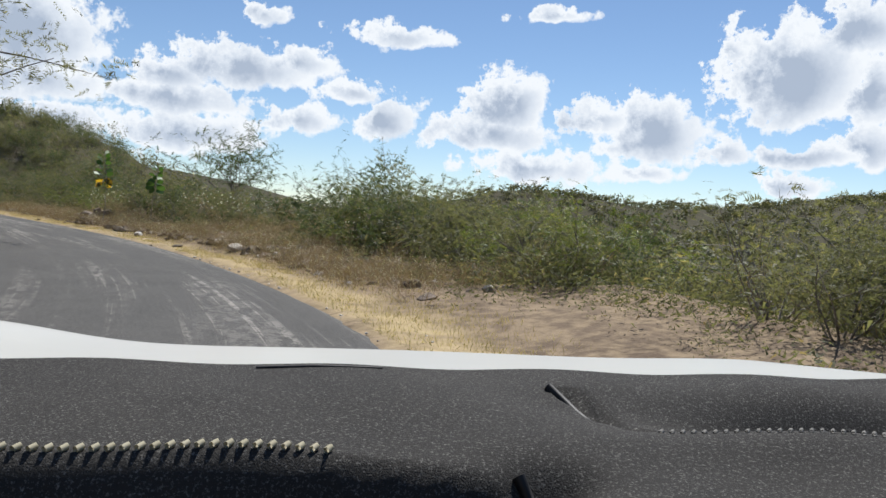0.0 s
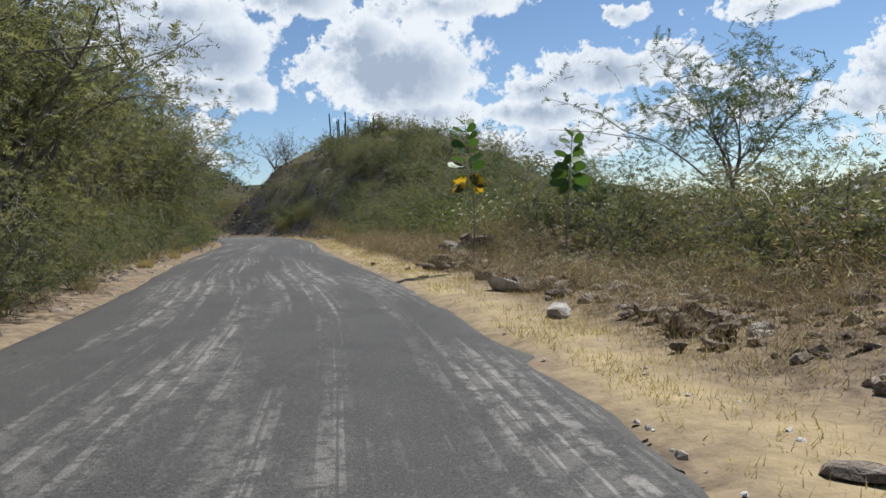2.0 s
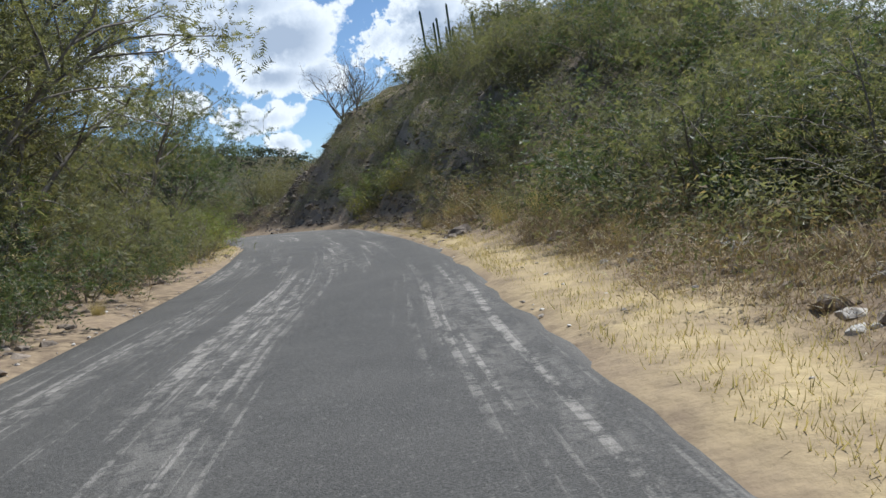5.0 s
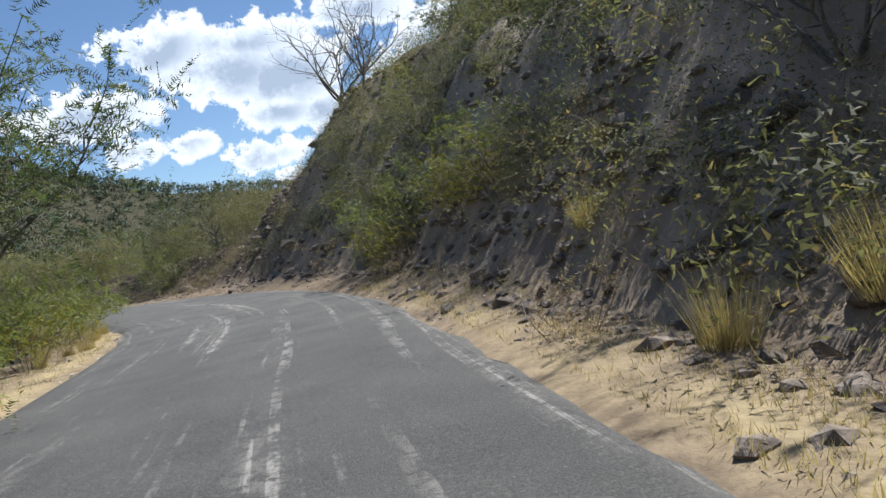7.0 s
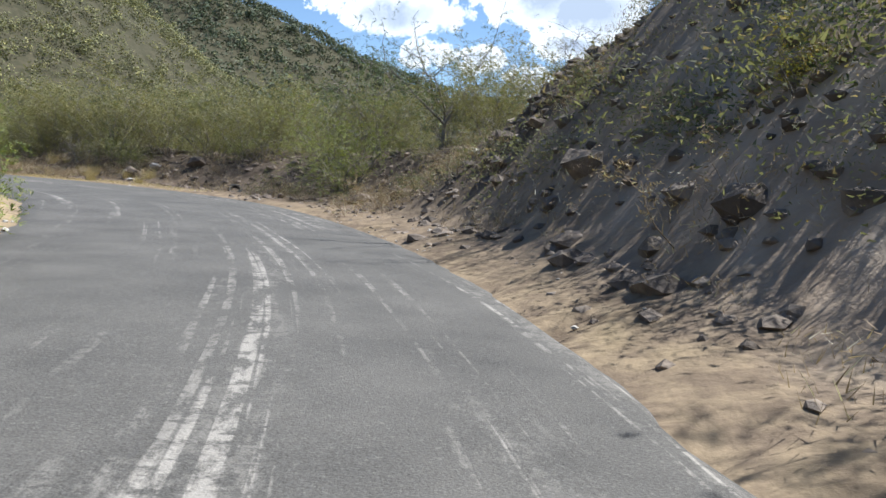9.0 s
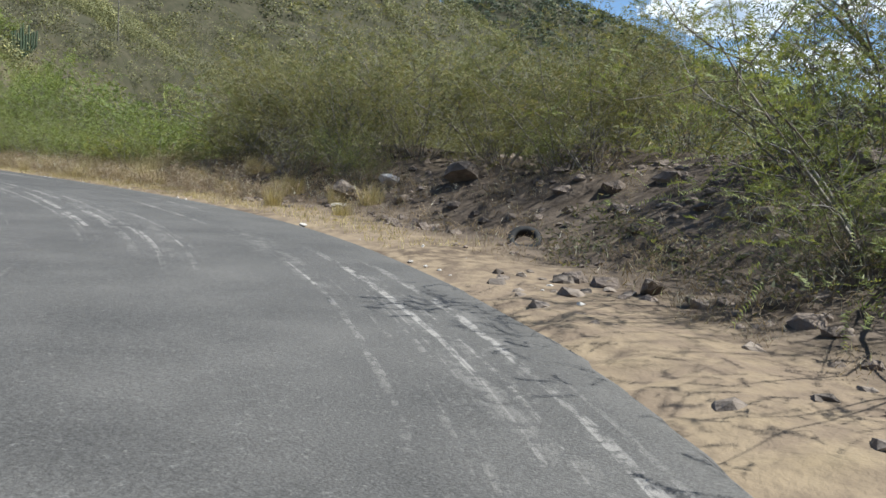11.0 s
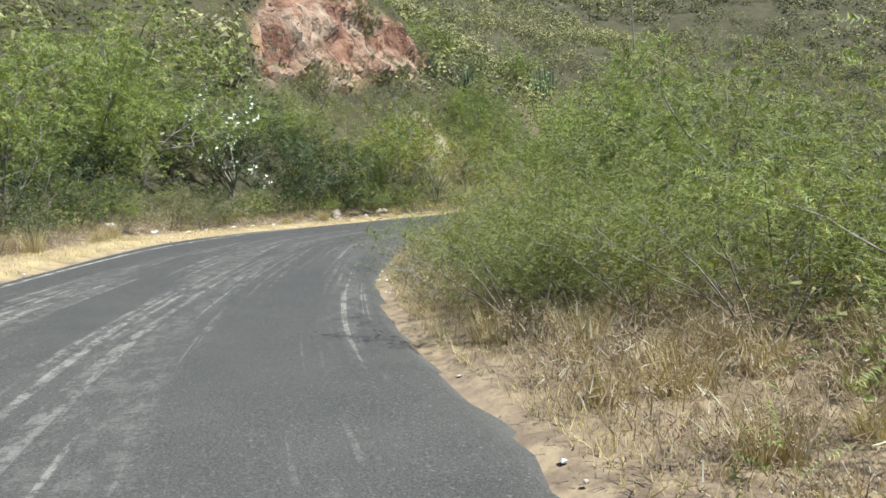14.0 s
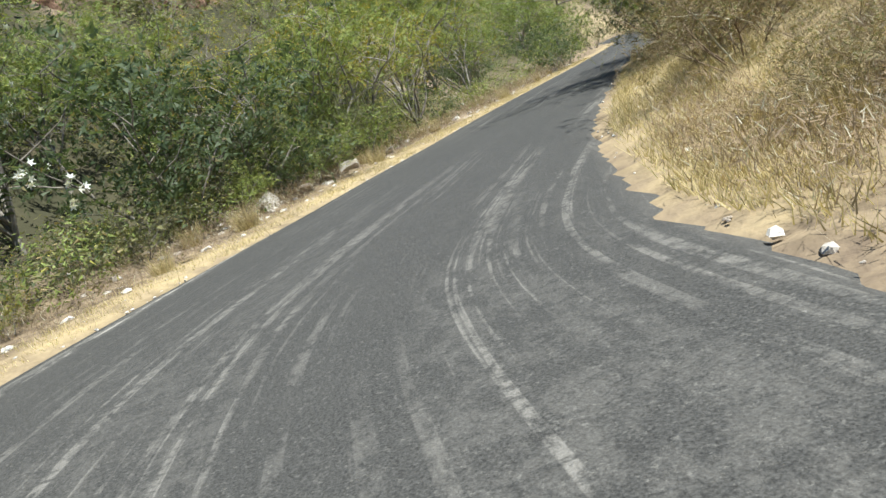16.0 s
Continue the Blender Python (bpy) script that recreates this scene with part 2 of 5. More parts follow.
def soil_colour(n, tc):
    v = tc.outputs["Object"]
    base = n.mix(n.ramp(n.noise(v, 0.35, 6), (0.38, 0.0), (0.62, 1.0)), (0.115, 0.085, 0.06), (0.20, 0.15, 0.105))
    base = n.mix(n.ramp(n.noise(v, 3.5, 6), (0.42, 0.0), (0.6, 1.0)), base, (0.25, 0.19, 0.125))
    # olive undergrowth away from the road, with painted shade, kept in the mesh as a share per corner
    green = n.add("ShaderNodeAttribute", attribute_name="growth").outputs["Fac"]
    # undergrowth colour, darkened to paint in the shade between the shrubs
    wild_shade = n.mix(n.noise(v, 0.12, 6), (0.030, 0.031, 0.017), (0.075, 0.068, 0.042))
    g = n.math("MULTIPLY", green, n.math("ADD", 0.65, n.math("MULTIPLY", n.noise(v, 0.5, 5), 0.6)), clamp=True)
    base = n.mix(g, base, wild_shade)
    straw = n.add("ShaderNodeAttribute", attribute_name="straw").outputs["Fac"]
    s = n.math("MULTIPLY", straw, n.ramp(n.noise(v, 1.3, 6), (0.3, 0.25), (0.6, 1.0)), clamp=True)
    base = n.mix(s, base, n.mix(n.noise(v, 6, 5), (0.30, 0.225, 0.12), (0.46, 0.365, 0.21)))
    earth = n.add("ShaderNodeAttribute", attribute_name="earth").outputs["Fac"]
    base = n.mix(n.math("MULTIPLY", earth, 0.9), base, n.mix(n.ramp(n.noise(v, 2.2, 7), (0.36, 0.0), (0.64, 1.0)), (0.06, 0.046, 0.035), (0.135, 0.105, 0.08)))
    bare = n.add("ShaderNodeAttribute", attribute_name="rock").outputs["Fac"]
    stone = n.mix(n.ramp(n.noise(v, 0.9, 7), (0.35, 0.0), (0.65, 1.0)), (0.28, 0.215, 0.16), (0.47, 0.38, 0.295))
    base = n.mix(bare, base, stone)
    red = n.add("ShaderNodeAttribute", attribute_name="orange").outputs["Fac"]
    ochre = n.mix(n.ramp(n.noise(v, 0.7, 7), (0.38, 0.0), (0.62, 1.0)), (0.25, 0.13, 0.08), (0.31, 0.225, 0.165))
    return n.mix(red, base, ochre)


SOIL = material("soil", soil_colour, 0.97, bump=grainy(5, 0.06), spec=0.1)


def asphalt_colour(n, tc):
    """Worn chip seal: pale dusty streaks along the lanes."""
    uv = n.add("ShaderNodeUVMap", uv_map="along").outputs[0]
    s, d, _ = n.add("ShaderNodeSeparateXYZ", {0: uv}).outputs
    v = tc.outputs["Object"]
    chips = n.noise(v, 55, 3, 0.7)
    base = n.mix(n.ramp(chips, (0.35, 0.0), (0.7, 1.0)), (0.019, 0.018, 0.017), (0.078, 0.075, 0.070))
    grit = n.ramp(n.noise(v, 24, 4, 0.75), (0.58, 0.0), (0.68, 1.0))
    base = n.mix(n.math("MULTIPLY", grit, 0.42), base, (0.22, 0.207, 0.185))
    sway = n.math("MULTIPLY", n.math("SUBTRACT", n.noise(n.add("ShaderNodeCombineXYZ", {0: n.math("MULTIPLY", s, 0.03)}).outputs[0], 1.0, 2), 0.5), 2.0)
    lane = n.math("ADD", d, sway)
    thin = n.add("ShaderNodeCombineXYZ", {0: n.math("MULTIPLY", s, 0.05), 1: n.math("MULTIPLY", lane, 4.6), 2: 0.0}).outputs[0]
    wide = n.add("ShaderNodeCombineXYZ", {0: n.math("MULTIPLY", s, 0.06), 1: n.math("MULTIPLY", lane, 0.75), 2: 3.0}).outputs[0]
    worn = n.add("ShaderNodeCombineXYZ", {0: n.math("MULTIPLY", s, 1.2), 1: n.math("MULTIPLY", lane, 3.0), 2: 7.0}).outputs[0]
    streak = n.ramp(n.noise(thin, 1.5, 3, 0.55), (0.52, 0.0), (0.575, 1.0))
    patch = n.ramp(n.noise(wide, 1.3, 5, 0.55), (0.45, 0.0), (0.60, 1.0))
    broken = n.ramp(n.noise(worn, 1.6, 9, 0.75), (0.40, 0.0), (0.54, 1.0))
    flaked = n.ramp(n.noise(n.add("ShaderNodeCombineXYZ", {0: n.math("MULTIPLY", s, 9.0), 1: n.math("MULTIPLY", lane, 5.0), 2: 1.0}).outputs[0], 1.0, 4, 0.7), (0.38, 0.25), (0.50, 1.0))
    broken = n.math("MULTIPLY", broken, flaked)
    streak = n.math("MULTIPLY", streak, n.math("ADD", 0.12, n.math("MULTIPLY", patch, 0.88)))
    dust = n.add("ShaderNodeAttribute", attribute_name="dust").outputs["Fac"]
    wear = n.add("ShaderNodeAttribute", attribute_name="wear").outputs["Fac"]
    f = n.math("MULTIPLY", n.math("MULTIPLY", streak, broken), wear)
    f = n.math("MAXIMUM", f, n.math("MULTIPLY", n.math("MULTIPLY", patch, broken), n.math("MULTIPLY", n.math("MULTIPLY", wear, wear), 0.42)))
    f = n.math("MAXIMUM", n.math("MULTIPLY", f, n.math("ADD", 0.62, n.math("MULTIPLY", dust, 0.38))), n.math("MULTIPLY", dust, n.math("MULTIPLY", n.noise(v, 0.8, 5), 0.5)))
    line = n.math("MULTIPLY", n.math("COMPARE", d, -3.1, 0.045), n.math("MULTIPLY", n.math("GREATER_THAN", s, 146.0), broken))
    f = n.math("MAXIMUM", f, n.math("MULTIPLY", line, 0.9))
    return n.mix(f, base, n.mix(chips, (0.23, 0.21, 0.185), (0.40, 0.37, 0.33)))


ASPHALT = material("asphalt", asphalt_colour, 0.88, bump=grainy(70, 0.012), spec=0.3)


# ---- the lie of the land ----
def hash_noise(x, y, seed=0):
    """Smooth value noise of about one metre, vectorised."""
    xi, yi = np.floor(x), np.floor(y)
    fx, fy = x - xi, y - yi
    fx, fy = fx * fx * (3 - 2 * fx), fy * fy * (3 - 2 * fy)

    def corner(a, b):
        q = np.sin(a * 127.1 + b * 311.7 + seed * 74.7) * 43758.5453
        return q - np.floor(q)
    return ((corner(xi, yi) * (1 - fx) + corner(xi + 1, yi) * fx) * (1 - fy)
            + (corner(xi, yi + 1) * (1 - fx) + corner(xi + 1, yi + 1) * fx) * fy) * 2 - 1


def rough(x, y, scale, seed=0):
    return hash_noise(x / scale, y / scale, seed) + 0.5 * hash_noise(x / scale * 2.1, y / scale * 2.1, seed + 1)


# Road: the middle line
FIRST_LEG = [(-19, -34), (-13, -22), (-7, -11), (-1.3, 0.7), (1.6, 6), (3.9, 11.6), (5.5, 17.4), (6.7, 23.3), (7.6, 29.4), (8.2, 36), (8.6, 42.4),
          (8.8, 48.7), (9, 56), (9.4, 65), (10, 74), (10.4, 80), (10.45, 86), (10.35, 92), (10.1, 98), (9.5, 105.05), (7.62, 113.1), (4.98, 119.15)]
SECOND_LEG = [(1.5, 124.8), (-1.3, 128.4), (-5, 131.5), (-9.4, 134), (-14.2, 135.8), (-19.2, 137), (-24.5, 137.9), (-30, 138.9), (-35.6, 140.1), (-41.2, 141.8), (-47.04, 144.13),
          (-53.44, 147.26), (-59.08, 152.41), (-64.12, 157.91), (-69.94, 164.21), (-75.25, 171.15), (-84.07, 182.96), (-96.83, 197.21), (-116.79, 211.98)]
MIDDLE = FIRST_LEG + SECOND_LEG


def smooth_line(points, step=0.8):
    p = np.array(points, float)
    t = np.r_[0, np.cumsum(np.linalg.norm(np.diff(p, axis=0), axis=1))]
    m = np.gradient(p, t, axis=0)
    out, at = [], np.arange(0, t[-1], step)
    for q in at:
        i = min(np.searchsorted(t, q, side="right") - 1, len(t) - 2)
        h = t[i + 1] - t[i]
        u = (q - t[i]) / h
        out.append((2 * u**3 - 3 * u**2 + 1) * p[i] + (u**3 - 2 * u**2 + u) * h * m[i] + (3 * u**2 - 2 * u**3) * p[i + 1] + (u**3 - u**2) * h * m[i + 1])
    return np.array(out)


LINE = smooth_line(MIDDLE)
S_LINE = np.r_[0, np.cumsum(np.linalg.norm(np.diff(LINE, axis=0), axis=1))]
S_LINE -= S_LINE[np.argmin(np.linalg.norm(LINE - np.array([-1.3, 0.7]), axis=1))]
T_LINE = np.gradient(LINE, S_LINE, axis=0)
T_LINE /= np.linalg.norm(T_LINE, axis=1)[:, None]
N_LINE = np.stack([T_LINE[:, 1], -T_LINE[:, 0]], 1)      # to the right


def half_width(s):
    return np.interp(s, [-40, 90, 104, 112, 119, 128, 135, 150, 175, 186, 190, 197, 206, 260], [3.25, 3.25, 3.12, 3.0, 3.15, 3.5, 3.6, 3.7, 3.6, 3.9, 3.8, 3.15, 2.9, 2.9])


def bank(s, d=1.0):
    """Rise towards the left edge, per metre; the outer lane is steeper."""
    return np.where(np.asarray(d) < 0, np.interp(s, [140, 166, 182, 190, 200, 230], [0, 0.125, 0.145, 0.115, 0.085, 0.03]), np.interp(s, [140, 172, 195, 230], [0, 0.055, 0.085, 0.03]))


def middle_z(s):
    return np.interp(s, [150, 180, 200, 260], [0, 0.1, 0.0, -0.9])


E_STEPS = [0, 1.5, 3, 5, 8, 12, 20, 32]
RIGHT_STRAIGHT = [(-45, [0, 0, .15, .3, 0, -1.2, -4.5, -8]), (40, [0, 0, .2, .45, .1, -1.2, -4.5, -8]), (60, [0, .03, .2, .5, .5, .0, -2, -5]),
         (74, [0, .05, .3, .5, .6, .5, -1, -4]), (86, [0, .05, .6, 2.4, 4.2, 4.8, 3, -2]), (97, [0, .2, 2.0, 4.8, 7.0, 8.2, 7, 1])]
RIGHT_BENDS = [(108, [0, .35, 2.2, 4.9, 8.1, 10.2, 9.4, 2]), (122, [0, .4, 2.4, 5.2, 8.4, 10.2, 9.4, 3]), (130, [0, .1, .6, 2.1, 2.8, 2.5, 0, -3]),
         (136, [0, .03, .12, 1.2, 2.0, 1.3, -2, -6]), (146, [0, .05, .25, 1.2, 1.5, .4, -3.5, -7]), (153, [0, .1, .5, 1.0, .9, -.2, -4, -8]),
         (160, [0, .05, .2, .3, 0, -1, -4, -8]), (184, [0, .02, .15, .2, -.1, -1, -4, -7]), (196, [0, .1, .5, .9, .9, .3, -2, -5]),
         (260, [0, .1, .5, .9, .9, .3, -2, -5])]
RIGHT = RIGHT_STRAIGHT + RIGHT_BENDS
LEFT = [(-45, [0, .1, .5, 1.5, 3, 5, 8, 9]), (88, [0, .15, .5, 1.6, 3.4, 5.5, 8.5, 10]), (103, [0, .02, .1, .0, -.6, -2.5, -6, -9]),
        (145, [0, 0, -.2, -.8, -2.5, -5, -9, -12]), (165, [0, .1, .2, .5, 1.0, 2, 5, 8]), (186, [0, .1, .35, 1.2, 3.4, 6.8, 13, 20]),
        (206, [0, .1, .4, 1.9, 6.2, 11.8, 19, 26]), (260, [0, .1, .4, 1.9, 6.2, 11.8, 19, 26])]


def profile(table, s, e):
    ss = np.array([q[0] for q in table], float)
    rows = np.array([np.interp(e, E_STEPS, q[1]) for q in table])      # table x points
    i = np.clip(np.searchsorted(ss, s) - 1, 0, len(ss) - 2)
    u = np.clip((s - ss[i]) / (ss[i + 1] - ss[i]), 0, 1)
    k = np.arange(len(s))
    return rows[i, k] * (1 - u) + rows[i + 1, k] * u


# Hills: x, y, height, half widths
HILLS = [(-265, 446, 91, 83, 117), (-358, 795, 165, 171, 117), (-35, 777, 42, 80, 35), (-165, 150, 60, 55, 60), (297, 287, 27, 75, 39),
         (241, 665, 45, 115, 99), (-420, 180, 110, 130, 200), (520, 60, 60, 140, 160), (-60, -60, 30, 60, 60), (300, 1500, 32, 480, 39), (40, 1096, 64, 78, 76)]


def far_z(x, y):
    z = np.full(x.shape, -15.0)
    for hx, hy, h, wx, wy in HILLS:
        z = z + h * np.exp(-((x - hx) / wx) ** 2 / 2 - ((y - hy) / wy) ** 2 / 2)
    r = np.hypot(x + 20, y - 100)
    return z + np.clip(r / 60 - 1, 0, 1) * (3.5 * rough(x, y, 55, 3) + 1.6 * rough(x, y, 16, 5))


def locate(x, y):
    """Station along the road and signed distance from its middle, right positive."""
    s, d = np.empty(x.shape), np.empty(x.shape)
    for k in range(0, len(x), 4000):
        px, py = x[k:k + 4000, None], y[k:k + 4000, None]
        near = np.argmin((px - LINE[:, 0]) ** 2 + (py - LINE[:, 1]) ** 2, axis=1)
        ox, oy = px[:, 0] - LINE[near, 0], py[:, 0] - LINE[near, 1]
        s[k:k + 4000] = S_LINE[near] + ox * T_LINE[near, 0] + oy * T_LINE[near, 1]
        side = ox * N_LINE[near, 0] + oy * N_LINE[near, 1]
        d[k:k + 4000] = np.where(side < 0, -1, 1) * np.hypot(ox, oy)
    return s, d


FACE_A, FACE_B = np.array([-76.0, 150.5]), np.array([-96.0, 172.0])


def face_spot(x, y):
    """Along the broken orange face as a share, and uphill from its foot."""
    along = (FACE_B - FACE_A) / np.linalg.norm(FACE_B - FACE_A)
    px, py = x - FACE_A[0], y - FACE_A[1]
    return (px * along[0] + py * along[1]) / np.linalg.norm(FACE_B - FACE_A), -px * along[1] + py * along[0]


def face_bare(u, q):
    """Where the face is bare: a ragged patch, low at its ends."""
    low = -1.0 + 1.6 * np.clip((u - 0.6) / 0.4, 0, 1)
    high = 0.4 + 3.0 * np.sin(math.pi * np.clip(u, 0, 1)) ** 0.8
    return np.clip((q - low) / 0.6, 0, 1) * np.clip((high - q) / 0.7, 0, 1) * np.clip(np.minimum(u + 0.02, 1.02 - u) / 0.06, 0, 1)


def face(x, y):
    """The face on the hillside: its step in height, and where it is bare."""
    u, q = face_spot(x, y)
    q = q + 0.7 * rough(x, y, 3.1, 63)
    ends = np.clip(np.minimum(u + 0.12, 1.12 - u) / 0.25, 0, 1)
    return ends * np.clip(q / 3.2, 0, 1) * np.clip(1 - (q - 4) / 22, 0, 1), face_bare(u + 0.05 * rough(x, y, 2.3, 65), q)


def land(x, y, full=False):
    x, y = np.atleast_1d(np.asarray(x, float)), np.atleast_1d(np.asarray(y, float))
    s, d = locate(x, y)
    hw = half_width(s)
    e = np.maximum(np.abs(d) - hw, 0)
    road = middle_z(s) - bank(s, d) * np.clip(d, -hw - 1, hw + 1)
    side = np.where(d > 0, profile(RIGHT, s, e), profile(LEFT, s, e))
    lump = np.clip((e - 1.2) / 4, 0, 1)
    near = road + side + lump * (0.22 * rough(x, y, 2.2, 7) + 0.35 * rough(x, y, 6, 9)) + 0.03 * np.clip(e, 0, 1) * rough(x, y, 0.7, 11)
    steep = np.where(d > 0, np.interp(s, [84, 96, 117, 124], [0, 1, 1, 0]), 0) * np.clip((e - 0.8) / 1.5, 0, 1) * np.clip((14 - e) / 5, 0, 1)
    near = near + steep * (0.6 * rough(x, y, 3.4, 13) + 0.1 * rough(x, y, 1.4, 15))
    u = np.clip((e - 20) / 45, 0, 1)
    u = u * u * (3 - 2 * u)
    z = near * (1 - u) + far_z(x, y) * u
    z = z + 4.6 * face(x, y)[0] + 0.5 * face(x, y)[1] * rough(x, y, 1.7, 61)
    return (z, s, d, e, steep) if full else z


def land_at(x, y):
    return float(land(x, y)[0])


def spot(s, e, side):
    """The place e metres beyond the road's edge; side 1 right, -1 left."""
    i = min(int(np.searchsorted(S_LINE, s)), len(S_LINE) - 1)
    q = LINE[i] + N_LINE[i] * side * (float(half_width(S_LINE[i])) + e)
    return float(q[0]), float(q[1])


def mesh_object(name, verts, faces, mat, parent=None, smooth=False):
    me = bpy.data.meshes.new(name)
    me.from_pydata([tuple(map(float, v)) for v in verts] if not isinstance(verts, np.ndarray) else verts.tolist(), [], faces if not isinstance(faces, np.ndarray) else faces.tolist())
    me.materials.append(mat)
    if smooth:
        me.polygons.foreach_set("use_smooth", np.ones(len(me.polygons), bool))
    me.update()
    ob = new(name, me)
    if parent:
        ob.parent = parent
    return ob


def grid_faces(nx, ny):
    i = np.arange(nx - 1)[:, None] * ny + np.arange(ny - 1)[None]
    i = i.ravel()
    return np.stack([i, i + ny, i + ny + 1, i + 1], 1)


def spaced(lo, hi, fine, far_lo, far_hi):
    mid = np.arange(lo, hi, fine)
    out_lo, out_hi, step = [lo], [hi], fine
    while out_lo[-1] > far_lo:
        step *= 1.16
        out_lo.append(out_lo[-1] - step)
    step = fine
    while out_hi[-1] < far_hi:
        step *= 1.16
        out_hi.append(out_hi[-1] + step)
    return np.r_[out_lo[:0:-1], mid, out_hi]


gx, gy = spaced(-95, 42, 0.44, -2600, 2600), spaced(-12, 190, 0.44, -2600, 2800)
XX, YY = (q.ravel() for q in np.meshgrid(gx, gy, indexing="ij"))
ZZ, SS, DD, EE, CUT = land(XX, YY, full=True)
in_road = np.abs(DD) < half_width(SS) + 0.03
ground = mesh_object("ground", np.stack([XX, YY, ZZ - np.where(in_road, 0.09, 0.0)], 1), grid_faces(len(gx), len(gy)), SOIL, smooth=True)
tagged(ground, "dry brown stony soil with olive scrub cover and painted shade under it", "ground", kind="structure")


def point_share(ob, name, values):
    a = ob.data.attributes.new(name, "FLOAT", "POINT")
    a.data.foreach_set("value", np.clip(values, 0, 1).astype(np.float32))


# the left bank's soil is darkened nearer the road, as painted shade
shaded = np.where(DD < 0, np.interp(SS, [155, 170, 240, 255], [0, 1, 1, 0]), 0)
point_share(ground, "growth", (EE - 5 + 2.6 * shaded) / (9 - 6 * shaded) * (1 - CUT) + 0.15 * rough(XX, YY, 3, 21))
strip = np.where(DD > 0, np.interp(SS, [-45, 30, 70, 88, 100, 128, 150, 185, 190, 215, 260], [2.2, 1.5, 1.9, 1.2, .5, .2, .3, .3, 5.0, 7, 6]),
                 np.interp(SS, [-45, 90, 98, 120, 150, 160, 260], [.1, .1, 1.4, 1.2, .5, 1.3, 1.3]))
point_share(ground, "straw", np.clip((strip - EE) / 0.7 + 0.45 * rough(XX, YY, 1.2, 23), 0, 1) * np.clip(EE / 0.25, 0.0, 1))
heap = np.where(DD > 0, np.interp(SS, [119, 125, 152, 160], [0, 1, 1, 0]), 0) * np.clip((EE - 1.3) / 0.9, 0, 1) * np.clip((11 - EE) / 3, 0, 1)
point_share(ground, "earth", heap * (1 + 0.3 * rough(XX, YY, 1.5, 27)))
point_share(ground, "orange", face(XX, YY)[1])
BARE_BANK = [(-83.3, 166.3, 3.6), (-76.0, 163.5, 1.4)]      # x, y, radius of stony tan scars
scar = np.max([np.clip((r - np.hypot(XX - cx, YY - cy)) / 1.2 + 0.5 * rough(XX, YY, 1.6, 29), 0, 1) for cx, cy, r in BARE_BANK], axis=0)
point_share(ground, "rock", np.maximum(CUT * (0.9 + 0.4 * rough(XX, YY, 2, 25)), 0.7 * scar))

# Road: a slab with ragged edges over the soil
ACROSS = np.linspace(-1, 1, 25)
rv, uvs, dusts, wears = [], [], [], []
for i, s in enumerate(S_LINE):
    hw = float(half_width(s))
    for k, a in enumerate(ACROSS):
        ragged = (0.15 * rough(np.array([s]), np.array([a * 9.0]), 1.1, 31) + 0.12 * rough(np.array([s]), np.array([a * 9.0]), 0.35, 33))[0] if abs(a) == 1 else 0
        d = a * (hw + ragged)
        q = LINE[i] + N_LINE[i] * d
        crown = 0.045 * (1 - a * a)
        rv.append((q[0], q[1], float(middle_z(s)) - float(bank(s, d)) * d + crown + (0.02 if abs(a) < 1 else -0.11)))
        uvs.append((s, d))
        wears.append(np.interp(s, [-45, 130, 150, 166, 182, 190, 260], [1, 1, .95, .85, .8, .55, .45]))
        dusts.append(0.85 * np.interp(s, [-45, 0, 10, 60, 90, 104, 112, 146, 156, 175, 260], [.5, .5, .35, .36, .5, .85, .95, .9, .45, .15, .06]) + (0.45 if abs(a) > 0.94 else 0.0))
road = mesh_object("road", rv, grid_faces(len(S_LINE), len(ACROSS))[:, ::-1], ASPHALT, smooth=True)
tagged(road, "worn dark grey asphalt road with pale dusty tyre streaks", "road", kind="structure")
layer = road.data.uv_layers.new(name="along")
loops = np.empty(len(road.data.loops), np.int32)
road.data.loops.foreach_get("vertex_index", loops)
layer.data.foreach_set("uv", np.array(uvs, np.float32)[loops].ravel())
point_share(road, "dust", np.array(dusts))
point_share(road, "wear", np.array(wears))


# ---- plants ----
def unit(v):
    return v / np.maximum(np.linalg.norm(v, axis=-1, keepdims=True), 1e-9)


def tubes(lines, radii, around=0):
    """Tapered tubes along polylines; radii: start and end for each line."""
    verts, faces, base = [], [], 0
    for line, (r0, r1) in zip(lines, radii):
        line = np.asarray(line, float)
        sides = around or (4 if r0 > 0.02 else 3)
        t = unit(np.gradient(line, axis=0))
        ref = np.array([0.3, 0.9, 0.2])
        a = unit(np.cross(t, ref))
        b = np.cross(t, a)
        r = np.linspace(r0, r1, len(line))
        ang = np.arange(sides) * 2 * math.pi / sides
        ring = line[:, None] + r[:, None, None] * (np.cos(ang)[None, :, None] * a[:, None] + np.sin(ang)[None, :, None] * b[:, None])
        verts.append(ring.reshape(-1, 3))
        for i in range(len(line) - 1):
            for k in range(sides):
                p, q = base + i * sides + k, base + i * sides + (k + 1) % sides
                faces.append((p, q, q + sides, p + sides))
        base += len(line) * sides
    return np.concatenate(verts), faces


def leaflets(centres, along, normal, length, width):
    """Pointed leaves: three corners each."""
    across = unit(np.cross(along, normal))
    length, width = np.broadcast_to(length, len(centres))[:, None], np.broadcast_to(width, len(centres))[:, None]
    v = np.stack([centres - across * width * 0.5, centres + across * width * 0.5, centres + along * length], 1)
    return v.reshape(-1, 3), np.arange(len(centres) * 3).reshape(-1, 3)


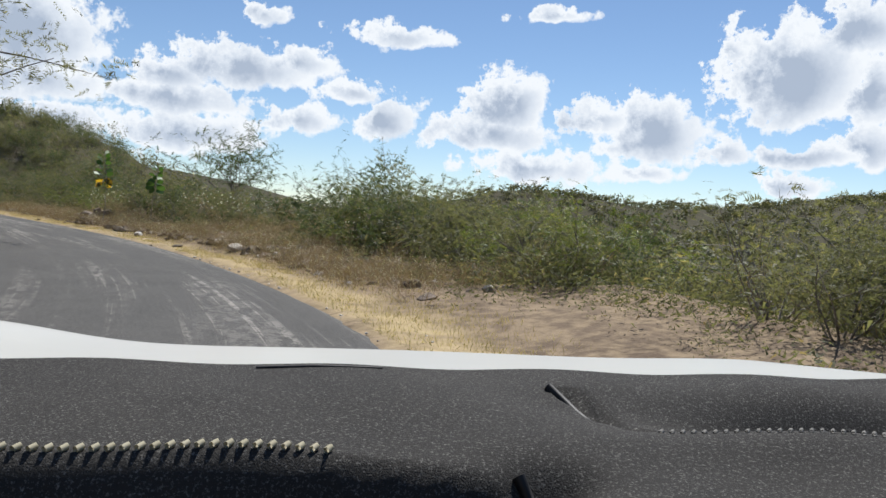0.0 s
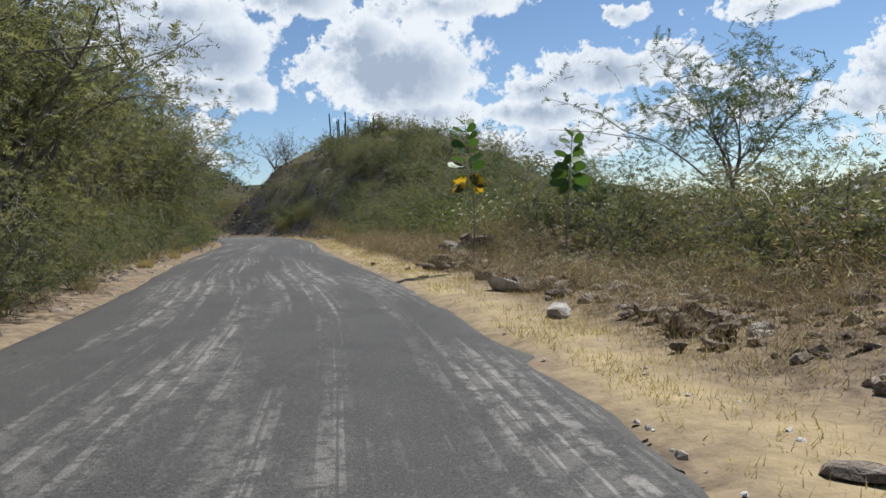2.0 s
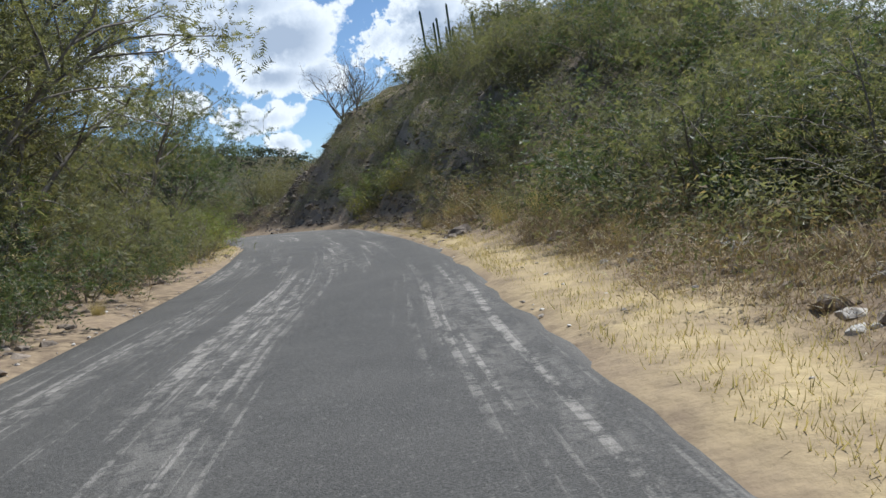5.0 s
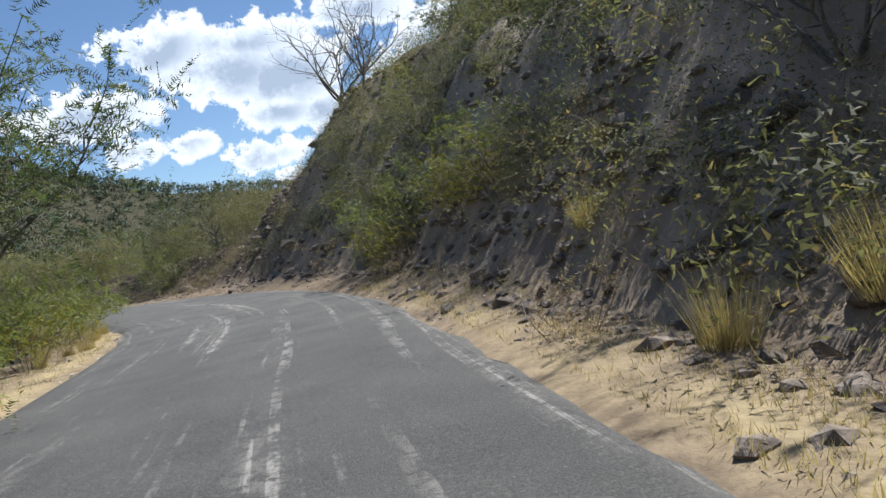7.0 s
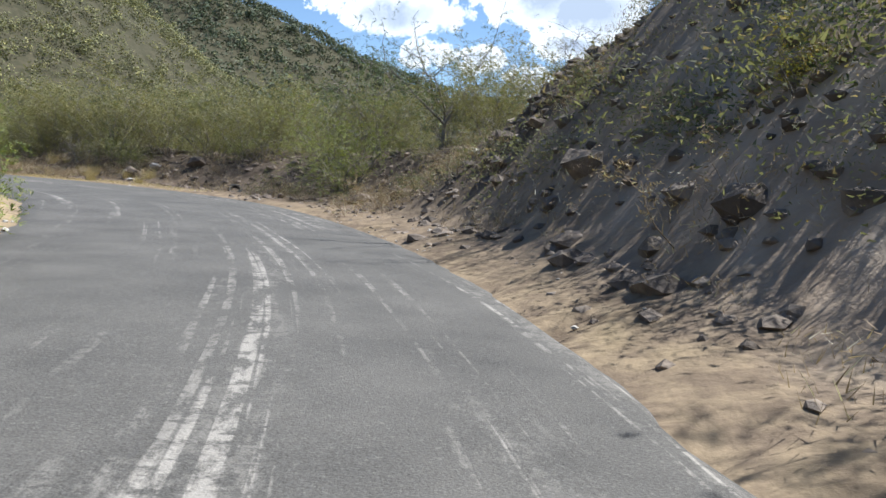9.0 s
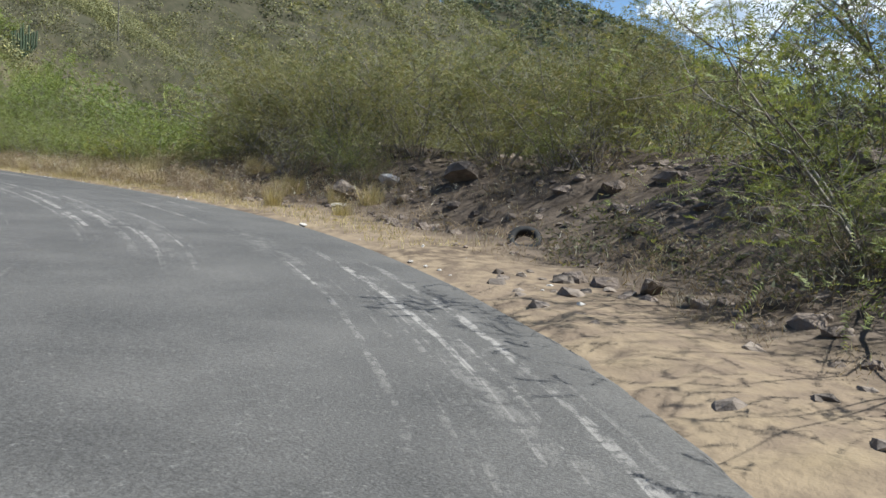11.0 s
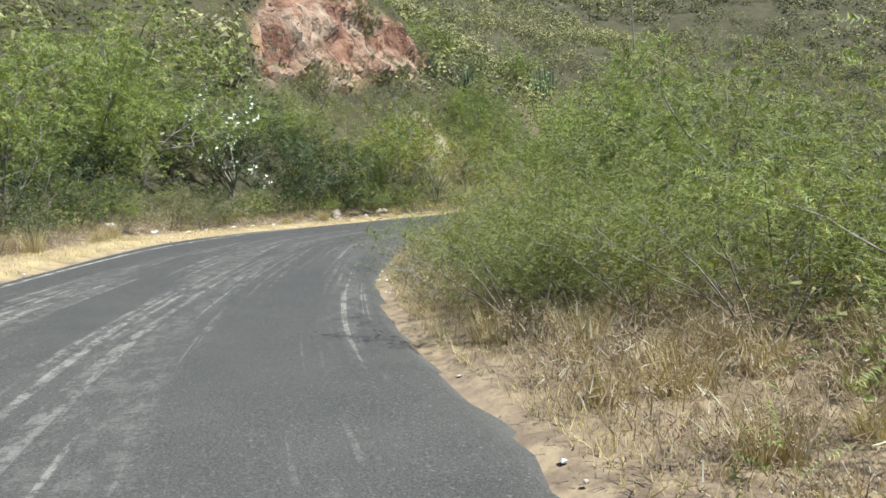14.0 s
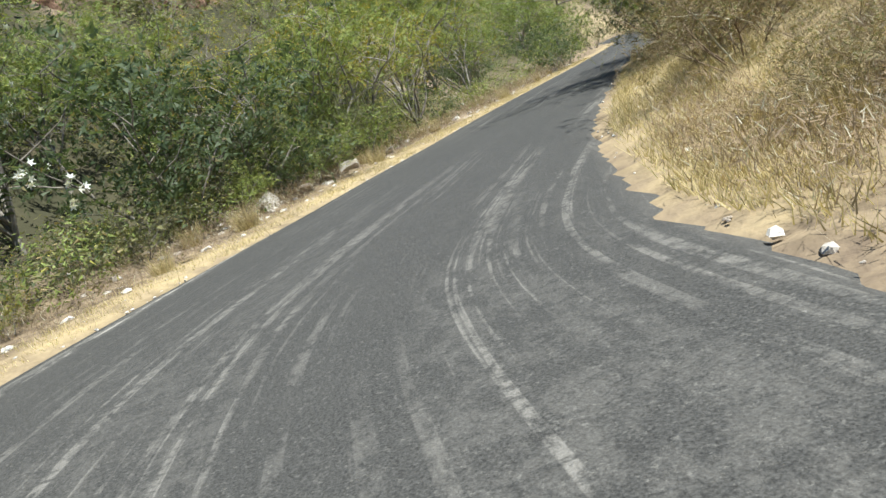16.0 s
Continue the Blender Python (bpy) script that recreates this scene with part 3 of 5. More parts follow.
def bent(rng, start, way, length, droop, n=6, wander=0.18):
    pts, p, d = [np.array(start)], np.array(start, float), np.array(way, float)
    for _ in range(n - 1):
        d = unit(d + rng.normal(0, wander, 3) + np.array([0, 0, droop / n]))
        p = p + d * length / (n - 1)
        pts.append(p)
    return np.array(pts)


def woody(rng, height, spread, stems, trunk=0.0, branches=4, twigs=3, droop=-0.2, girth=0.014):
    """A skeleton of stems, branches and twigs: lines, radii and the twig lines that carry leaves."""
    lines, radii, tips, heads = [], [], [], []
    girth = girth * height
    starts = []
    if trunk:
        t = bent(rng, (0, 0, -0.3), (rng.normal(0, .12), rng.normal(0, .12), 1), height * trunk + 0.3, 0.2, 6, 0.1)
        lines.append(t), radii.append((girth * 1.7, girth * 1.15))
        starts = [t[-1 - (k % 2)] for k in range(stems)]
    for k in range(stems):
        a = 2 * math.pi * (k + rng.uniform(-.3, .3)) / stems
        lean = rng.uniform(0.35, 1.0) * spread / height
        start = starts[k] if trunk else np.array([0.12 * math.cos(a), 0.12 * math.sin(a), -0.25])
        reach = height * (1 - trunk) * rng.uniform(0.75, 1.0)
        stem = bent(rng, start, unit(np.array([math.cos(a) * lean, math.sin(a) * lean, 1.0])), reach, droop * 0.4, 8, 0.13)
        heads.append(len(lines))
        lines.append(stem), radii.append((girth * rng.uniform(.6, 1), girth * 0.25))
        for _ in range(branches):
            at = rng.integers(2, 8)
            b = rng.uniform(0, 2 * math.pi)
            out = unit(np.array([math.cos(b), math.sin(b), rng.uniform(0.1, 0.8)]) + 0.5 * unit(stem[-1] - stem[0]))
            br = bent(rng, stem[at], out, spread * rng.uniform(0.3, 0.62), droop, 5, 0.2)
            lines.append(br), radii.append((girth * 0.34, girth * 0.1))
            for _ in range(twigs):
                c = unit(rng.normal(0, 1, 3) * [1, 1, .6] + 0.7 * unit(br[-1] - br[0]))
                tw = bent(rng, br[rng.integers(2, 5)], c, spread * rng.uniform(0.14, 0.3), droop, 2, 0.25)
                lines.append(tw), radii.append((girth * 0.13, girth * 0.05))
                tips.append(tw)
            tips.append(br[2:])
        tips.append(stem[4:])
    return lines, radii, tips, heads


def sprays(rng, tips, count, pairs, length, leaf, width, droop=-0.25, scatter=0.14):
    """Feathery sprays along the twigs, each with pairs of leaflets."""
    pick = rng.integers(0, len(tips), count)
    base = np.array([tips[i][rng.integers(0, len(tips[i]))] for i in pick]) + rng.normal(0, scatter, (count, 3))
    way = unit(rng.normal(0, 1, (count, 3)) * [1, 1, 0.7] + [0, 0, 0.1])
    f = np.linspace(0.1, 1, pairs)
    p = base[:, None] + way[:, None] * (f * length)[None, :, None] * rng.uniform(.6, 1.2, (count, 1, 1)) + np.array([0, 0, droop])[None, None] * (f**2 * length)[None, :, None]
    side = unit(np.cross(way, rng.normal(0, 1, (count, 3)) + [0, 0, 1.5]))
    out_p, out_a, out_n = [], [], []
    for sign in (1, -1):
        out_p.append(p.reshape(-1, 3))
        a = unit(side[:, None] * sign + 0.55 * way[:, None] + rng.normal(0, 0.22, (count, pairs, 3)))
        out_a.append(a.reshape(-1, 3))
        out_n.append(unit(np.cross(a, way[:, None] + 1e-3) + rng.normal(0, 0.35, (count, pairs, 3))).reshape(-1, 3))
    p, a, nn = np.concatenate(out_p), np.concatenate(out_a), np.concatenate(out_n)
    return leaflets(p, a, nn, leaf * rng.uniform(.6, 1.3, len(p)), width * rng.uniform(.6, 1.3, len(p)))


DETAIL = 1.0      # share of the leaves that a plant gets; its leaves grow as it falls


def plant(name, label, category, seed, height, spread, stems, leaf_mat, bark=BARK, trunk=0.0, branches=4, twigs=3, count=230, pairs=7,
          length=0.34, leaf=0.10, width=0.045, droop=-0.2, scatter=0.14, girth=0.014, limbs=False):
    rng = np.random.default_rng(seed)
    lines, radii, tips, heads = woody(rng, height, spread, stems, trunk, branches, twigs, droop, girth)
    thing = tagged(new(name), label, category)
    if limbs:
        for a, b in zip(heads, heads[1:] + [len(lines)]):
            keep = [k for k in range(a, b) if count < 100 or len(lines[k]) > 2]
            mesh_object("limb", *tubes([lines[k] for k in keep], [radii[k] for k in keep]), bark, thing, True)
        lines, radii = lines[:heads[0]], radii[:heads[0]]      # the trunk alone
    elif count > 100:
        keep = [k for k, q in enumerate(lines) if len(q) > 2]      # the finest twigs hide in the leaves
        lines, radii = [lines[k] for k in keep], [radii[k] for k in keep]
    if lines:
        mesh_object("trunk" if trunk else "stem", *tubes(lines, radii), bark, thing, True)
    if count:
        v, f = sprays(rng, tips, int(count * DETAIL), pairs, length, leaf / DETAIL ** 0.5, width / DETAIL ** 0.5, droop, scatter)
        mesh_object("crown", v, f, leaf_mat, thing)
    return thing


def masters(make, seeds):
    return [make(seed) for seed in seeds]


MAKERS = {
    "mesquite": (lambda q: plant("mesquite_shrub", "feathery olive-green mesquite shrub on the dry roadside", "shrub", q, 3.2, 3.2, 6, LEAF_FEATHER, count=640, branches=5, pairs=7, leaf=0.098, width=0.026), (1, 2, 3)),
    "bright": (lambda q: plant("acacia_shrub", "bright green feathery acacia shrub beside the road", "shrub", q, 3.4, 3.4, 5, LEAF_BRIGHT, count=680, branches=5, pairs=7, leaf=0.098, width=0.026), (4, 5)),
    "dense": (lambda q: plant("leafy_shrub", "dense dark green broadleaf shrub on the verge", "shrub", q, 2.6, 2.8, 6, LEAF_DARK, count=620, pairs=5, leaf=0.095, width=0.048, branches=5), (6, 7)),
    "grey": (lambda q: plant("thorn_shrub", "grey-green half-bare thorn shrub with many thin stems", "shrub", q, 3.0, 2.6, 9, LEAF_GREY, bark=BARK_PALE, count=420, pairs=6, leaf=0.07, width=0.022, twigs=2), (8, 9)),
    "yellow": (lambda q: plant("yellow_shrub", "yellow-green flowering shrub on the slope", "shrub", q, 2.2, 2.0, 7, LEAF_YELLOW, count=360, pairs=6, leaf=0.07, width=0.032), (10, 11)),
    "tree": (lambda q: plant("roadside_tree", "tall spreading tree with sparse olive leaves over the bank", "tree", q, 6.8, 5.2, 6, LEAF_FEATHER, trunk=0.24, count=1250, branches=6, twigs=3, pairs=7, length=0.44, leaf=0.115, width=0.032, scatter=0.22), (12, 13, 14)),
    "green_tree": (lambda q: plant("acacia_tree", "bright green acacia tree with a dark forked trunk", "tree", q, 5.2, 5.0, 5, LEAF_BRIGHT, trunk=0.25, count=1350, branches=6, twigs=3, pairs=7, length=0.4, leaf=0.115, width=0.030, scatter=0.22), (15, 16)),
    "thin_tree": (lambda q: plant("feathery_tree", "slender open tree with feathery leaf sprays", "tree", q, 4.6, 4.2, 5, LEAF_DARK, trunk=0.3, count=480, branches=6, twigs=3, length=0.45, leaf=0.09, width=0.022, scatter=0.08), (17, 18)),
    "yellow_tree": (lambda q: plant("leaning_tree", "leaning half-bare tree with yellow-green leaves on the bank", "tree", q, 4.8, 4.6, 6, LEAF_YELLOW, trunk=0.1, count=620, branches=6, twigs=3, pairs=6, leaf=0.085, width=0.034, scatter=0.16), (24, 25)),
    "bare": (lambda q: plant("bare_shrub", "leafless grey shrub with tangled thin branches", "shrub", q, 2.8, 2.6, 8, LEAF_GREY, bark=BARK_PALE, branches=6, twigs=2, count=28, pairs=4, leaf=0.06, width=0.03), (19, 20)),
    "thicket": (lambda q: plant("thorn_thicket", "airy olive thorn thicket with many thin upright stems", "shrub", q, 3.6, 3.0, 11, LEAF_OLIVE, branches=4, twigs=2, count=820, pairs=7, length=0.32, leaf=0.07, width=0.019, scatter=0.14, girth=0.006, limbs=True), (28, 29, 30)),
    "umbrella": (lambda q: plant("umbrella_acacia", "slim flat-topped acacia with airy feathery leaf sprays", "tree", q, 4.7, 4.8, 8, LEAF_DARK, trunk=0.4, branches=5, twigs=3, count=820, pairs=9, length=0.5, leaf=0.10, width=0.028, droop=-0.12, scatter=0.05, girth=0.011, limbs=True), (33, 34)),
    "bare_tree": (lambda q: plant("bare_tree", "bare dark spiky tree on the edge of the cut", "tree", q, 4.4, 3.8, 7, LEAF_GREY, trunk=0.15, branches=6, twigs=4, count=40, pairs=5, leaf=0.07, width=0.03, droop=0.25, girth=0.017, limbs=True), (35, 36)),
    "fine": (lambda q: plant("fine_acacia", "feathery olive-green acacia with tiny leaflets beside the road", "shrub", q, 3.3, 3.4, 8, LEAF_FINE, branches=5, twigs=3, count=1250, pairs=13, length=0.34, leaf=0.042, width=0.013, scatter=0.16, girth=0.009, limbs=True), (37, 38)),
    "brown_bush": (lambda q: plant("brown_bush", "rounded dry brown bush on the grassy mound", "shrub", q, 1.9, 2.6, 12, DRY_BUSH, bark=BROWN_WEED, branches=5, twigs=2, count=900, pairs=6, length=0.26, leaf=0.06, width=0.02), (26, 27)),
    "weed": (lambda q: plant("dry_weed", "dry brown weed clump with pale seed heads", "weed", q, 0.9, 1.0, 5, BROWN_WEED, bark=BROWN_WEED, branches=1, twigs=2, count=150, pairs=4, length=0.16, leaf=0.04, width=0.014, scatter=0.06), (21, 22, 23)),
}
KINDS = {name: masters(make, seeds) for name, (make, seeds) in MAKERS.items()}
DETAIL = 0.42
FAR_KINDS = {name: masters(*MAKERS[name]) for name in ("mesquite", "bright", "grey", "tree", "green_tree", "thicket")}
DETAIL = 1.0


def straw_tuft(seed, height, blades, spread):
    rng = np.random.default_rng(seed)
    thing = tagged(new("grass_tuft"), "tall dry straw-coloured grass tuft on the verge", "grass")
    a = rng.uniform(0, 2 * math.pi, blades)
    r = rng.uniform(0, spread, blades) ** 1.0
    base = np.stack([np.cos(a) * r * .5, np.sin(a) * r * .5, np.full(blades, -.05)], 1)
    way = unit(np.stack([np.cos(a) * rng.uniform(.05, .6, blades), np.sin(a) * rng.uniform(.05, .6, blades), np.ones(blades)], 1))
    v, f = leaflets(base, way, unit(rng.normal(0, 1, (blades, 3))), height * rng.uniform(.35, 1.1, blades), 0.011)
    mesh_object("leaf_tuft", v, f, STRAW, thing)
    lines = [bent(rng, (0, 0, -.05), (rng.normal(0, .25), rng.normal(0, .25), 1), height * rng.uniform(.9, 1.25), -.3, 5, .06) for _ in range(5)]
    v, f = tubes(lines, [(0.004, 0.002)] * 5)
    mesh_object("stalk", v, f, STRAW, thing)
    return thing


KINDS["straw"] = [straw_tuft(31, 0.9, 420, 0.55), straw_tuft(32, 0.7, 380, 0.6)]


def organ_cactus(seed, height, arms, girth=0.10):
    rng = np.random.default_rng(seed)
    thing = tagged(new("organ_pipe_cactus"), "tall dark green columnar cactus cluster on the hilltop", "cactus")
    for k in range(arms):
        a, r = 2 * math.pi * k / arms + rng.uniform(-.2, .2), rng.uniform(0.4, 1.2)
        h = height * rng.uniform(0.65, 1.0)
        foot = np.array([0.2 * math.cos(a), 0.2 * math.sin(a), -0.4])
        line = np.array([foot, foot + [r * .7 * math.cos(a), r * .7 * math.sin(a), 0.25 * h], foot + [r * math.cos(a), r * math.sin(a), 0.45 * h],
                         foot + [r * 1.05 * math.cos(a), r * 1.05 * math.sin(a), 0.97 * h], foot + [r * 1.05 * math.cos(a), r * 1.05 * math.sin(a), h]])
        v, f = tubes([line[:4], line[3:]], [(girth, girth * 0.95), (girth * 0.95, girth * 0.3)], 10)
        ridge = np.tile([1.12, 0.9], 5)
        centre = np.repeat(np.concatenate([line[:4], line[3:]]), 10, axis=0)
        v = centre + (v - centre) * np.tile(ridge, len(v) // 10)[:, None]
        mesh_object("arm", v, f, CACTUS, thing)
    return thing


CACTI = [organ_cactus(41, 3.6, 9), organ_cactus(42, 2.6, 12), organ_cactus(43, 4.5, 6, 0.075), organ_cactus(44, 3.1, 10, 0.07)]


def open_flower(c, facing, radius, petals, turn):
    """One flower: petals round a common heart."""
    a = unit(np.cross(facing, [0.31, 0.82, 0.2]))
    b = np.cross(facing, a)
    verts = [c]
    for k in range(petals * 2):
        g = turn + math.pi * k / petals
        r = radius * (1.0 if k % 2 else 0.45)
        verts.append(c + (a * math.cos(g) + b * math.sin(g)) * r + facing * radius * 0.35 * (k % 2))
    return verts, [(0, 1 + k, 1 + (k + 1) % (petals * 2)) for k in range(petals * 2)]


def white_weed(seed):
    """A dry weed with flat white flower heads."""
    thing = plant("white_flower_weed", "tall dry weed with small white flower heads", "weed", seed, 1.5, 1.3, 6, BROWN_WEED, bark=BROWN_WEED, branches=2, twigs=1, count=110, pairs=4, length=0.2, leaf=0.06, width=0.022)
    rng = np.random.default_rng(seed + 5)
    for k in range(14):
        c = np.array([rng.normal(0, .4), rng.normal(0, .4), rng.uniform(0.9, 1.55)])
        v, f = open_flower(c, unit(rng.normal(0, .5, 3) + [0, 0, 1]), 0.05, 7, rng.uniform(0, 3))
        mesh_object("flower", v, f, PETAL, thing)
    return thing


KINDS["white_weed"] = [white_weed(71), white_weed(72)]


def milkweed(seed, height, gold=True):
    """A tall stem with pairs of big oval leaves, the lowest ones gone gold."""
    rng = np.random.default_rng(seed)
    thing = tagged(new("milkweed"), "tall single-stemmed milkweed with big oval leaves" + (", the lowest yellow" if gold else ""), "plant")
    stem = bent(rng, (0, 0, -.1), (0.05, 0, 1), height, 0.1, 8, 0.05)
    v, f = tubes([stem], [(0.025, 0.01)], 6)
    mesh_object("stem", v, f, BARK_PALE, thing, True)
    for k in range(9):
        at = stem[0] + (stem[-1] - stem[0]) * (0.60 + 0.045 * k)
        dry = gold and k < 2
        for side in (0, 1):
            a = k * 1.57 + 0.5 + side * math.pi + rng.uniform(-.35, .35)
            size = (0.52 - 0.028 * k) * rng.uniform(.85, 1.12)
            out = np.array([math.cos(a), math.sin(a), -0.42 if dry else 0.15 + 0.06 * k])
            roll = rng.choice([-1, 1]) * rng.uniform(.45, 1.15)
            across = np.array([-math.sin(a) * math.cos(roll), math.cos(a) * math.cos(roll), math.sin(roll)])
            prof = [(0, .03), (.1, .17), (.3, .29), (.55, .34), (.78, .29), (.93, .15), (1, .01)]
            lv = []
            for u, w2 in prof:
                mid = at + out * (0.06 + size * u) + np.array([0, 0, -0.16 * size * u * u])
                wave = 0.02 * size * math.sin(9 * u + k)
                lv += [mid + across * w2 * size + [0, 0, wave], mid - np.array([0, 0, .04 * size]), mid - across * w2 * size - [0, 0, wave]]
            lf = [(3 * q + o, 3 * q + o + 1, 3 * q + o + 4, 3 * q + o + 3) for q, o in product(range(6), (0, 1))]
            mesh_object("leaf", lv, lf, LEAF_GOLD if dry else LEAF_BIG, thing, True)
    heads = np.random.default_rng(seed + 1)
    v, f = leaflets(stem[-1] + heads.normal(0, .08, (60, 3)) + [0, 0, .05], unit(heads.normal(0, 1, (60, 3))), unit(heads.normal(0, 1, (60, 3))), 0.05, 0.02)
    mesh_object("flower_head", v, f, BROWN_WEED, thing)
    return thing


def flower_tree(seed):
    thing = plant("white_flower_tree", "grey-limbed tree with scattered white trumpet flowers on the bank", "tree", seed, 4.6, 4.2, 6, LEAF_DARK, bark=BARK_PALE,
                  trunk=0.15, branches=6, twigs=4, count=900, pairs=6, leaf=0.10, width=0.045)
    rng = np.random.default_rng(seed)
    tips = woody(rng, 4.6, 4.2, 6, 0.15, 6, 4, -0.2)[2]
    for k in range(250):
        c = tips[rng.integers(0, len(tips))][-1] + rng.normal(0, .12, 3)
        out = unit(c - np.array([0, 0, 2.2]))
        v, f = open_flower(c + 0.26 * out, unit(rng.normal(0, .4, 3) + out + [0, 0, .15]), 0.085, 5, rng.uniform(0, 3))
        mesh_object("flower", v, f, PETAL, thing)
    return thing


def place(master, x, y, size=1.0, turn=0.0, tilt=0.0, sink=0.0, z=None):
    z = land_at(x, y) if z is None else z
    return copy_thing(master, Matrix.Translation((x, y, z - sink)) @ Euler((tilt, 0, turn)).to_matrix().to_4x4() @ Matrix.Scale(size, 4))


scatter_rng = np.random.default_rng(77)
CLEAR = [(-65.0, 146.5, 2.2), (-62.0, 146.2, 1.2), (13.9, 42.5, 3.0), (15.7, 40.9, 3.0), (12.9, 38.5, 2.4), (19.5, 40.3, 2.6), (14.5, 36.0, 2.0), (-3.1, 137.7, 3.0), (-1.0, 135.6, 2.0), (-53.8, 154.9, 2.5)]      # x, y, radius kept free


GAPS = [(-63.1, 147.8, 1.4), (-60.6, 144.2, 1.6), (-62.5, 144.6, 1.4), (17.4, 49.5, 0.8), (19.9, 35.2, 1.0), (0.2, 142.8, 2.3), (1.2, 137.0, 1.2)]      # open places between the shrubs


def sow(kinds, count, s_range, e_range, side, size, group=""):
    """Plants between two stations and two distances from the road's edge."""
    for _ in range(count):
        kind = kinds[scatter_rng.integers(0, len(kinds))]
        away = scatter_rng.uniform(*e_range)
        some = FAR_KINDS[kind] if away > 9 and kind in FAR_KINDS else KINDS[kind]
        x, y = spot(scatter_rng.uniform(*s_range), away, side)
        if any(math.hypot(x - cx, y - cy) < r for cx, cy, r in CLEAR):
            continue
        master, scale, turn, tilt = some[scatter_rng.integers(0, len(some))], scatter_rng.uniform(*size), scatter_rng.uniform(0, 6.3), scatter_rng.normal(0, 0.05)
        if any(math.hypot(x - cx, y - cy) < r for cx, cy, r in GAPS):
            continue
        ob = place(master, x, y, scale, turn, tilt)
        if group:
            ob["group"] = group


# Valley side of the first stretch
sow(["mesquite", "mesquite", "bright", "dense"], 30, (18, 62), (5.0, 9), 1, (0.48, 0.74), "shrubs along the valley side")
sow(["mesquite", "mesquite", "bright", "dense"], 16, (0, 18), (5.4, 9), 1, (0.42, 0.62), "shrubs along the valley side")
sow(["mesquite", "grey", "mesquite"], 14, (-2, 22), (4.8, 7), 1, (0.35, 0.6), "shrubs along the valley side")
sow(["mesquite", "bright", "mesquite", "dense", "grey"], 26, (16, 70), (8, 17), 1, (0.62, 0.92), "shrubs along the valley side")
sow(["mesquite", "bright", "mesquite"], 18, (-10, 16), (8.5, 17), 1, (0.7, 1.0), "shrubs along the valley side")
sow(["weed"], 120, (12, 70), (1.4, 5.5), 1, (0.5, 1.2), "dry weeds on the verge")
sow(["white_weed"], 16, (30, 50), (3.4, 6), 1, (0.8, 1.2), "white-flowered weeds on the verge")
sow(["white_weed"], 5, (20, 30), (5, 7), 1, (0.8, 1.1), "white-flowered weeds on the verge")
sow(["mesquite", "dense", "mesquite"], 18, (15, 32), (5.6, 8.5), 1, (0.56, 0.72), "tall shrubs on the valley side")
# Bank of trees
sow(["tree", "tree", "thicket", "mesquite"], 44, (24, 94), (2.4, 6), -1, (0.95, 1.35), "trees on the bank")
sow(["dense", "grey", "mesquite"], 44, (16, 96), (0.9, 2.6), -1, (0.3, 0.55), "shrubs under the bank's trees")
sow(["mesquite", "dense", "grey", "mesquite"], 38, (16, 98), (1.4, 4), -1, (0.5, 0.9), "shrubs under the bank's trees")
sow(["tree", "green_tree"], 20, (10, 92), (6, 12), -1, (1.0, 1.4), "trees on the bank")
sow(["weed", "straw", "weed"], 70, (14, 118), (0.4, 2.0), -1, (0.4, 0.8), "dry weeds under the bank")
sow(["bright", "mesquite", "yellow"], 24, (97, 126), (1.2, 5), -1, (0.5, 0.8), "low shrubs inside the bend")
sow(["bright", "mesquite"], 10, (94, 150), (5, 14), -1, (0.8, 1.2), "low shrubs inside the bend")
# Rock cut and its hill
sow(["mesquite", "grey", "dense", "mesquite"], 40, (70, 100), (3.6, 12), 1, (0.5, 0.9), "scrub on the rock cut")
sow(["mesquite", "grey", "bare", "grey", "yellow"], 56, (88, 118), (2.2, 9), 1, (0.25, 0.5), "scrub on the rock cut")
sow(["weed"], 22, (92, 132), (0.6, 4), 1, (0.7, 1.4), "dry weeds on the rock cut")
sow(["mesquite", "grey", "dense"], 95, (66, 120), (7, 20), 1, (0.45, 0.85), "scrub on the hilltop")
sow(["mesquite", "grey", "mesquite"], 26, (88, 112), (6, 13), 1, (0.55, 0.8), "scrub on the hilltop")
sow(["weed", "straw"], 22, (70, 98), (1.2, 3.5), 1, (0.6, 1.2), "dry weeds on the verge")
# Outer side of the left bend
sow(["thicket", "thicket", "mesquite"], 22, (135, 153), (4.8, 10), 1, (0.8, 1.15), "thorny trees behind the berm")
sow(["mesquite", "thicket", "thicket"], 16, (137, 160), (9, 18), 1, (0.9, 1.3), "thorny trees behind the berm")
sow(["thicket", "grey", "thicket"], 20, (135, 156), (5.2, 9), 1, (0.7, 1.0), "thorny trees behind the berm")
sow(["thicket", "bare", "thicket"], 7, (146, 153), (2.8, 4.6), 1, (0.45, 0.7), "thorny trees behind the berm")
sow(["thicket", "bare", "thin_tree", "bare"], 18, (124, 138), (4.5, 12), 1, (0.6, 1.0), "thorny trees behind the berm")
sow(["fine", "yellow", "yellow", "fine"], 26, (164, 178.5), (1.1, 2.8), 1, (0.3, 0.55), "thorn scrub along the road")
sow(["fine", "yellow", "yellow", "bright"], 36, (156, 178), (2.6, 7), 1, (0.42, 0.7), "thorn scrub along the road")
sow(["mesquite", "bright", "yellow"], 24, (152, 192), (7, 15), 1, (0.8, 1.2), "thorn scrub along the road")
sow(["straw", "straw", "weed", "weed"], 20, (134, 152), (1.0, 3.0), 1, (0.5, 0.9), "tall dry grass on the verge")
sow(["straw", "straw", "weed"], 150, (146, 178), (0.7, 4.0), 1, (0.5, 0.85), "tall dry grass on the verge")
